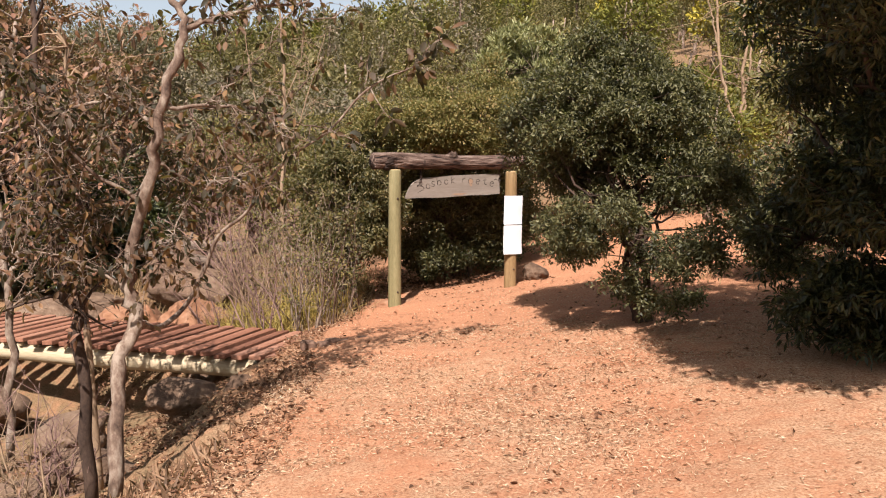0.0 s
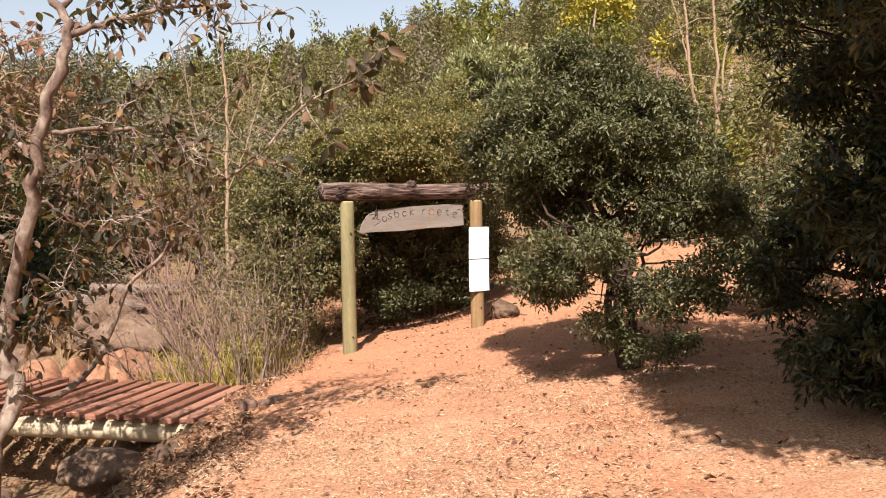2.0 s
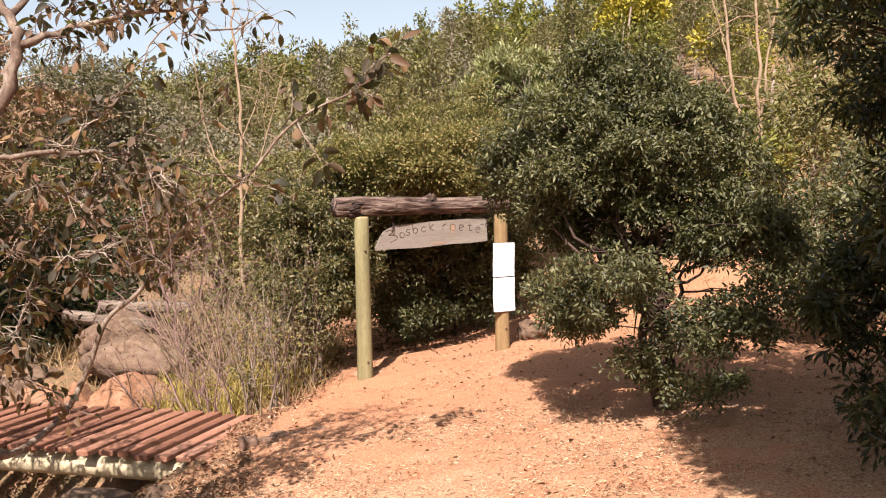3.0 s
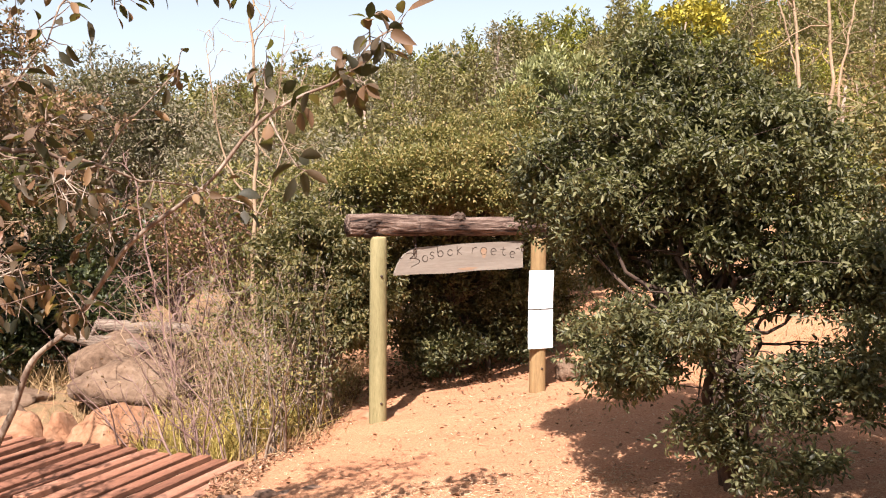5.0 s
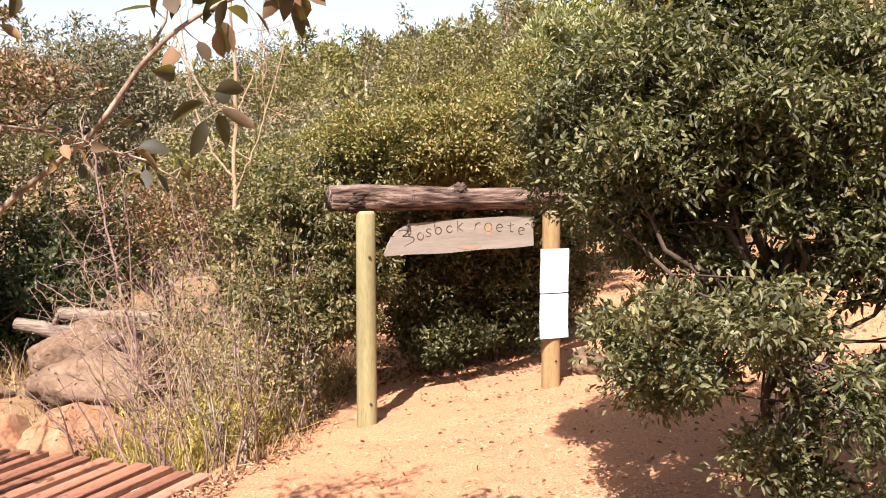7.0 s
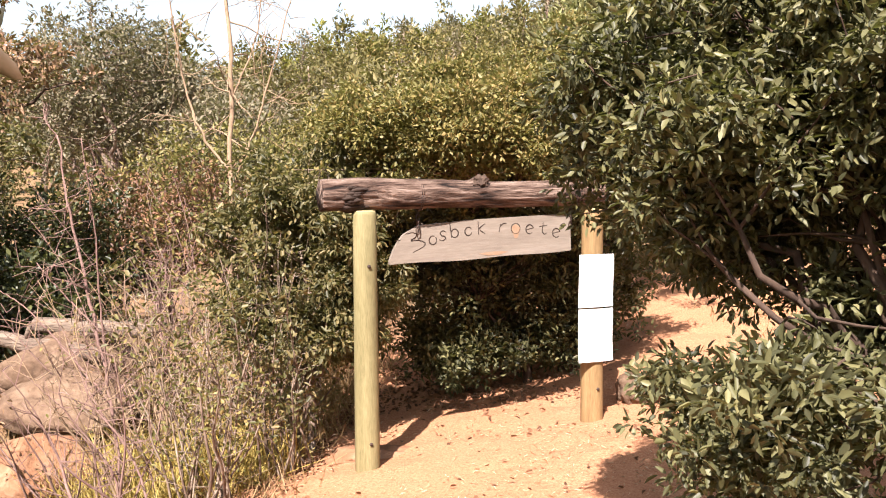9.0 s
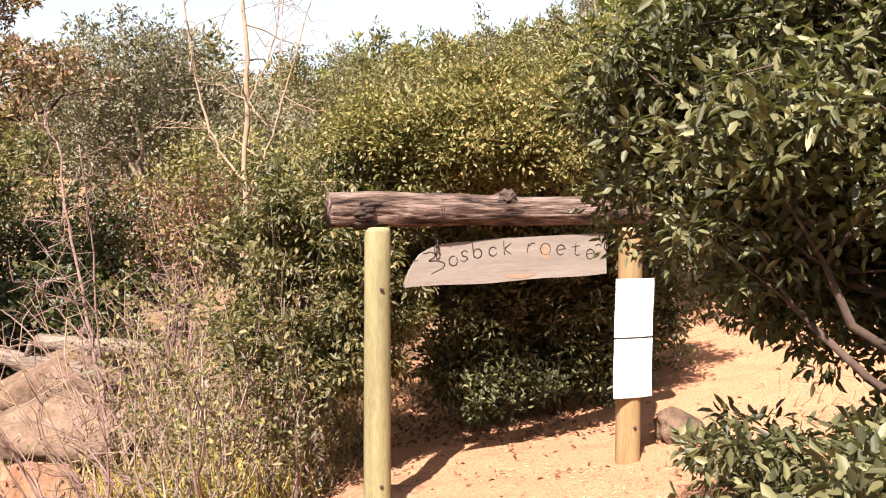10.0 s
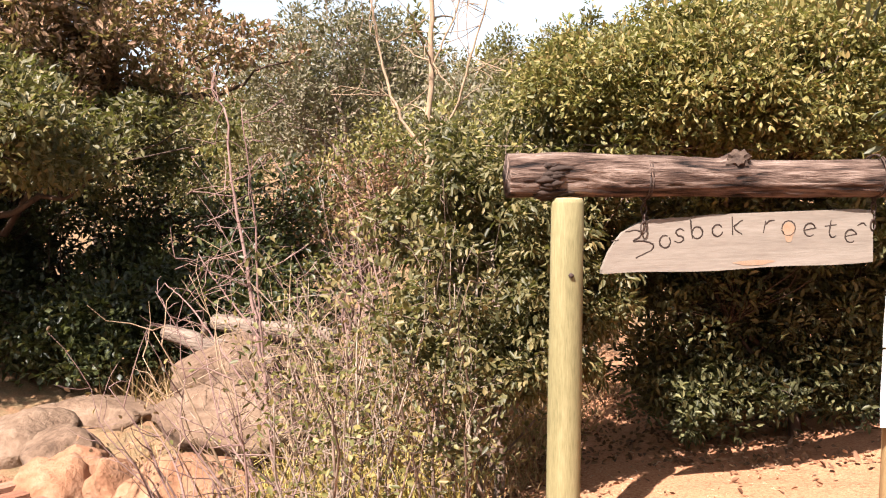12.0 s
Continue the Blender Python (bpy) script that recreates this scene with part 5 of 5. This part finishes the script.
def plant_hill():
    rng = np.random.default_rng(90)
    made, spots = [], []
    tries = 0
    while len(made) < 240 and tries < 20000:
        tries += 1
        az = math.radians(rng.uniform(-52, 44))
        r = 20 + 48 * rng.random()
        x, y = 0.4 + r * math.sin(az), 4 + r * math.cos(az)
        if y < 20.5 and x < 3 or (x > 3 and y < 19.5 and math.degrees(az) > 6):
            continue
        if any((x - a) ** 2 + (y - b) ** 2 < (1.3 + 0.02 * r) ** 2 for a, b in spots):
            continue
        deg = math.degrees(az)
        w = np.array([3, 0.6, 1.6, 0.7, 2.2]) if deg < 2 else np.array([1.5, 3, 0.6, 0.8, 1.5])
        k = KINDS[rng.choice(5, p=w / w.sum())]
        s = rng.uniform(0.55, 0.95) * (0.5 if r < 30 else 0.8) * (1.0 if deg > 0 else 0.92) * (1.0 if r < 60 else 1.2)
        m = Matrix.Translation((x, y, gz(x, y))) @ Matrix.Rotation(rng.uniform(0, 6.28), 4, "Z")
        spots.append((x, y))
        ob = copy_thing(k, m)
        ob.scale = (s * rng.uniform(0.85, 1.2), s * rng.uniform(0.85, 1.2), s)
        made.append(ob)
    for k, (x, y) in zip(KINDS, ((-9, 27), (7, 34), (-14, 30), (3.5, 30), (-3, 26))):
        k.location, k.scale = (x, y, gz(x, y)), (0.7, 0.7, 0.7)


plant_hill()


def far_wood():
    """The wood higher up the hill, one crown beside another."""
    rng = np.random.default_rng(93)
    for mat, n, lean in ((LEAF_HILL, 330, -14), (LEAF_HILL_GREEN, 300, 16), (LEAF_HILL_GREY, 170, -22), (LEAF_OLIVE, 90, 4)):
        az = np.radians(np.clip(rng.normal(lean, 20, n), -58, 50))
        r = rng.uniform(64, 116, n)
        x, y = 0.4 + r * np.sin(az), 4 + r * np.cos(az)
        h = rng.uniform(3.4, 7.2, n) * np.where(rng.random(n) < 0.12, 1.3, 1)
        w = rng.uniform(0.9, 1.9, n)
        k = 34
        d = unit(rng.normal(size=(n, k, 3)))
        u = rng.random((n, k))
        c = np.stack([x[:, None] + d[..., 0] * w[:, None] * (1.15 - u), y[:, None] + d[..., 1] * w[:, None] * (1.15 - u), (ground_z(x, y) + 0.2)[:, None] + h[:, None] * u], -1).reshape(-1, 3)
        me = crown_mesh("far_wood", c, 8, 0.55, 0.5, 0.22, rng, False, -0.3, 1.1)
        me.materials.append(mat)
        tagged(new("far_wood", me), "distant olive and green woodland covering the hill", "woodland", kind="stuff")


far_wood()


def plant_behind():
    """The wood goes on round the clearing behind the walker."""
    for k in range(22):
        az = radians(75 + k * 9.6 + 4 * math.sin(k * 5))
        r = 12 + 3 * math.sin(k * 3.3)
        x, y = 0.4 + r * math.sin(az), 3 + r * math.cos(az)
        ob = copy_thing(KINDS[(k * 2) % 5], Matrix.Translation((x, y, gz(x, y))) @ Matrix.Rotation(k, 4, "Z"))
        ob.scale = (0.95, 0.95, 0.85)


plant_behind()
for k, (x, y, sc) in enumerate(((4.6, 15.2, 0.36), (6.2, 15.8, 0.42), (7.8, 16.4, 0.45), (5.0, 18.4, 0.5), (8.8, 18.6, 0.55), (10.0, 16.2, 0.5), (3.4, 17.2, 0.4), (6.8, 19.6, 0.55), (9.2, 13.8, 0.42), (6.9, 12.9, 0.34))):
    ob = copy_thing(KINDS[(1, 4, 3, 1, 0)[k % 5]], Matrix.Translation((x, y, gz(x, y))) @ Matrix.Rotation(k * 1.7, 4, "Z"))
    ob.scale = (sc * 1.15, sc * 1.15, sc)
shrub("yellow_tree", (7.6, 36.0), [(7.7, 36, 8.9, 1.2, 1.2, 0.85, 2), (6.9, 36, 8.3, 0.7, 0.9, 0.5, 0.8)], 200, 16, 0.4, (0.24, 0.12), LEAF_YELLOW, MAT_BARK, "bright yellow flowering tree on the hillside", 91, 0.12, 2, 5, False, "tree")
shrub("yellow_tree", (10.9, 36.0), [(10.9, 36, 7.9, 1.1, 1.0, 0.8, 1), (12.0, 36, 7.2, 0.8, 0.9, 0.9, 1)], 110, 14, 0.45, (0.24, 0.12), LEAF_YELLOW, MAT_BARK, "thin yellow-leaved tree on the hillside", 92, 0.1, 2, 5, False, "tree")

# ---- grass and litter ----


def blades(name, spots, length, width, mat, label, rng, spread=0.5):
    n = len(spots)
    way = rng.normal(size=(n, 3)) * spread + np.array([0, 0, 1.0])
    v, f = blade_arrays(spots, way, length, width, rng)
    me = mesh_np(name, v, f)
    me.materials.append(mat)
    return tagged(new(name, me), label, "grass", kind="stuff")


def tufts(centres, each, radius, rng):
    c = np.repeat(np.asarray(centres, float), each, 0) + rng.normal(size=(len(centres) * each, 2)) * radius
    return np.column_stack([c, ground_z(c[:, 0], c[:, 1]) - 0.01])


rg = np.random.default_rng(95)
ctr = np.column_stack([rg.uniform(-4.2, -1.1, 300), rg.uniform(10.5, 15.2, 300)])
ctr = ctr[ctr[:, 0] < path_edge(ctr[:, 1]) - 0.12]
blades("dry_grass", tufts(ctr, 26, 0.15, rg), 0.22, 0.008, GRASS_DRY, "pale dry grass among the shrubs beside the stream", rg)
ctr = np.column_stack([np.append(rg.normal(-2.5, 0.3, 46), rg.normal(-1.68, 0.14, 26)), np.append(rg.normal(11.4, 0.35, 46), rg.normal(11.35, 0.16, 26))])
blades("yellow_grass", tufts(ctr, 60, 0.12, rg), 0.42, 0.009, GRASS_YELLOW, "yellow-green grass clump beside the footbridge", rg)
ctr = np.column_stack([rg.uniform(-5.6, -3.0, 120), rg.uniform(13.2, 16.5, 120)])
blades("far_bank_grass", tufts(ctr, 40, 0.16, rg), 0.4, 0.012, GRASS_DRY, "dry grass on the slope beyond the stream", rg)
ctr = np.column_stack([rg.uniform(-2.9, -1.5, 30), rg.uniform(4.3, 6.6, 30)])
blades("bank_weeds", tufts(ctr, 26, 0.08, rg), 0.14, 0.02, LEAF_RUST, "low reddish weeds on the bank below the tree", rg, 0.9)
ctr = np.column_stack([rg.uniform(-3.0, -2.0, 16), rg.uniform(4.3, 5.6, 16)])
blades("green_weeds", tufts(ctr, 22, 0.07, rg), 0.13, 0.024, LEAF_MID, "low green weeds on the bank below the tree", rg, 0.9)
ctr = np.column_stack([rg.uniform(2.2, 9, 220), rg.uniform(9.5, 20, 220)])
blades("slope_grass", tufts(ctr, 30, 0.22, rg), 0.16, 0.010, GRASS_DRY, "short dry grass on the slope behind the bushes", rg, 0.7)


def scatter(name, n, xr, yr, length, width, mat, label, seed, keep, tilt=0.18):
    rng = np.random.default_rng(seed)
    x, y = rng.uniform(*xr, n), rng.uniform(*yr, n)
    dens = np.array([noise.noise(Vector((a * 0.8, b * 0.8, seed))) for a, b in zip(x, y)])
    ok = keep(x, y) & (rng.random(n) < 0.62 + 0.75 * dens)
    x, y = x[ok], y[ok]
    pos = np.column_stack([x, y, ground_z(x, y) + rng.uniform(0.002, 0.018, len(x))])
    way = np.column_stack([rng.normal(size=(len(x), 2)), rng.normal(size=len(x)) * tilt])
    v, f = leaf_arrays(pos, way, length, width, rng, width > 0.01, 0.5, 0.2)
    me = mesh_np(name, v, f)
    me.materials.append(mat)
    return tagged(new(name, me), label, "litter", kind="stuff")


scatter("straw_litter", 150000, (-1.6, 4.2), (1.9, 13.0), 0.033, 0.0052, STRAW, "dry straw clippings strewn over the earth path", 96, lambda x, y: (x > path_edge(y) - 0.25) & ((y < 11.6) | (x < 0.4)) & ((y < 8.9) | ((x * 613.0) % 1.0 < 0.16)))
scatter("leaf_litter", 2600, (-1.7, 4.5), (2.0, 13.5), 0.045, 0.024, LITTER, "fallen brown leaves on the path", 97, lambda x, y: x > path_edge(y) - 0.3, 0.4)
scatter("bank_litter", 26000, (-4.2, -1.0), (3.5, 13.5), 0.045, 0.022, LITTER, "dead leaves and twigs covering the stream bank", 98, lambda x, y: x < path_edge(y) + 0.2, 0.4)
scatter("bank_straw", 12000, (-3.6, -1.0), (3.5, 13.0), 0.045, 0.006, STRAW, "straw and broken twigs on the bank", 99, lambda x, y: x < path_edge(y) + 0.2, 0.4)
scatter("shade_litter", 5000, (-1.2, 2.4), (12.4, 15.5), 0.05, 0.026, LITTER, "brown leaf litter under the bushes behind the gate", 100, lambda x, y: x < 0.95, 0.4)
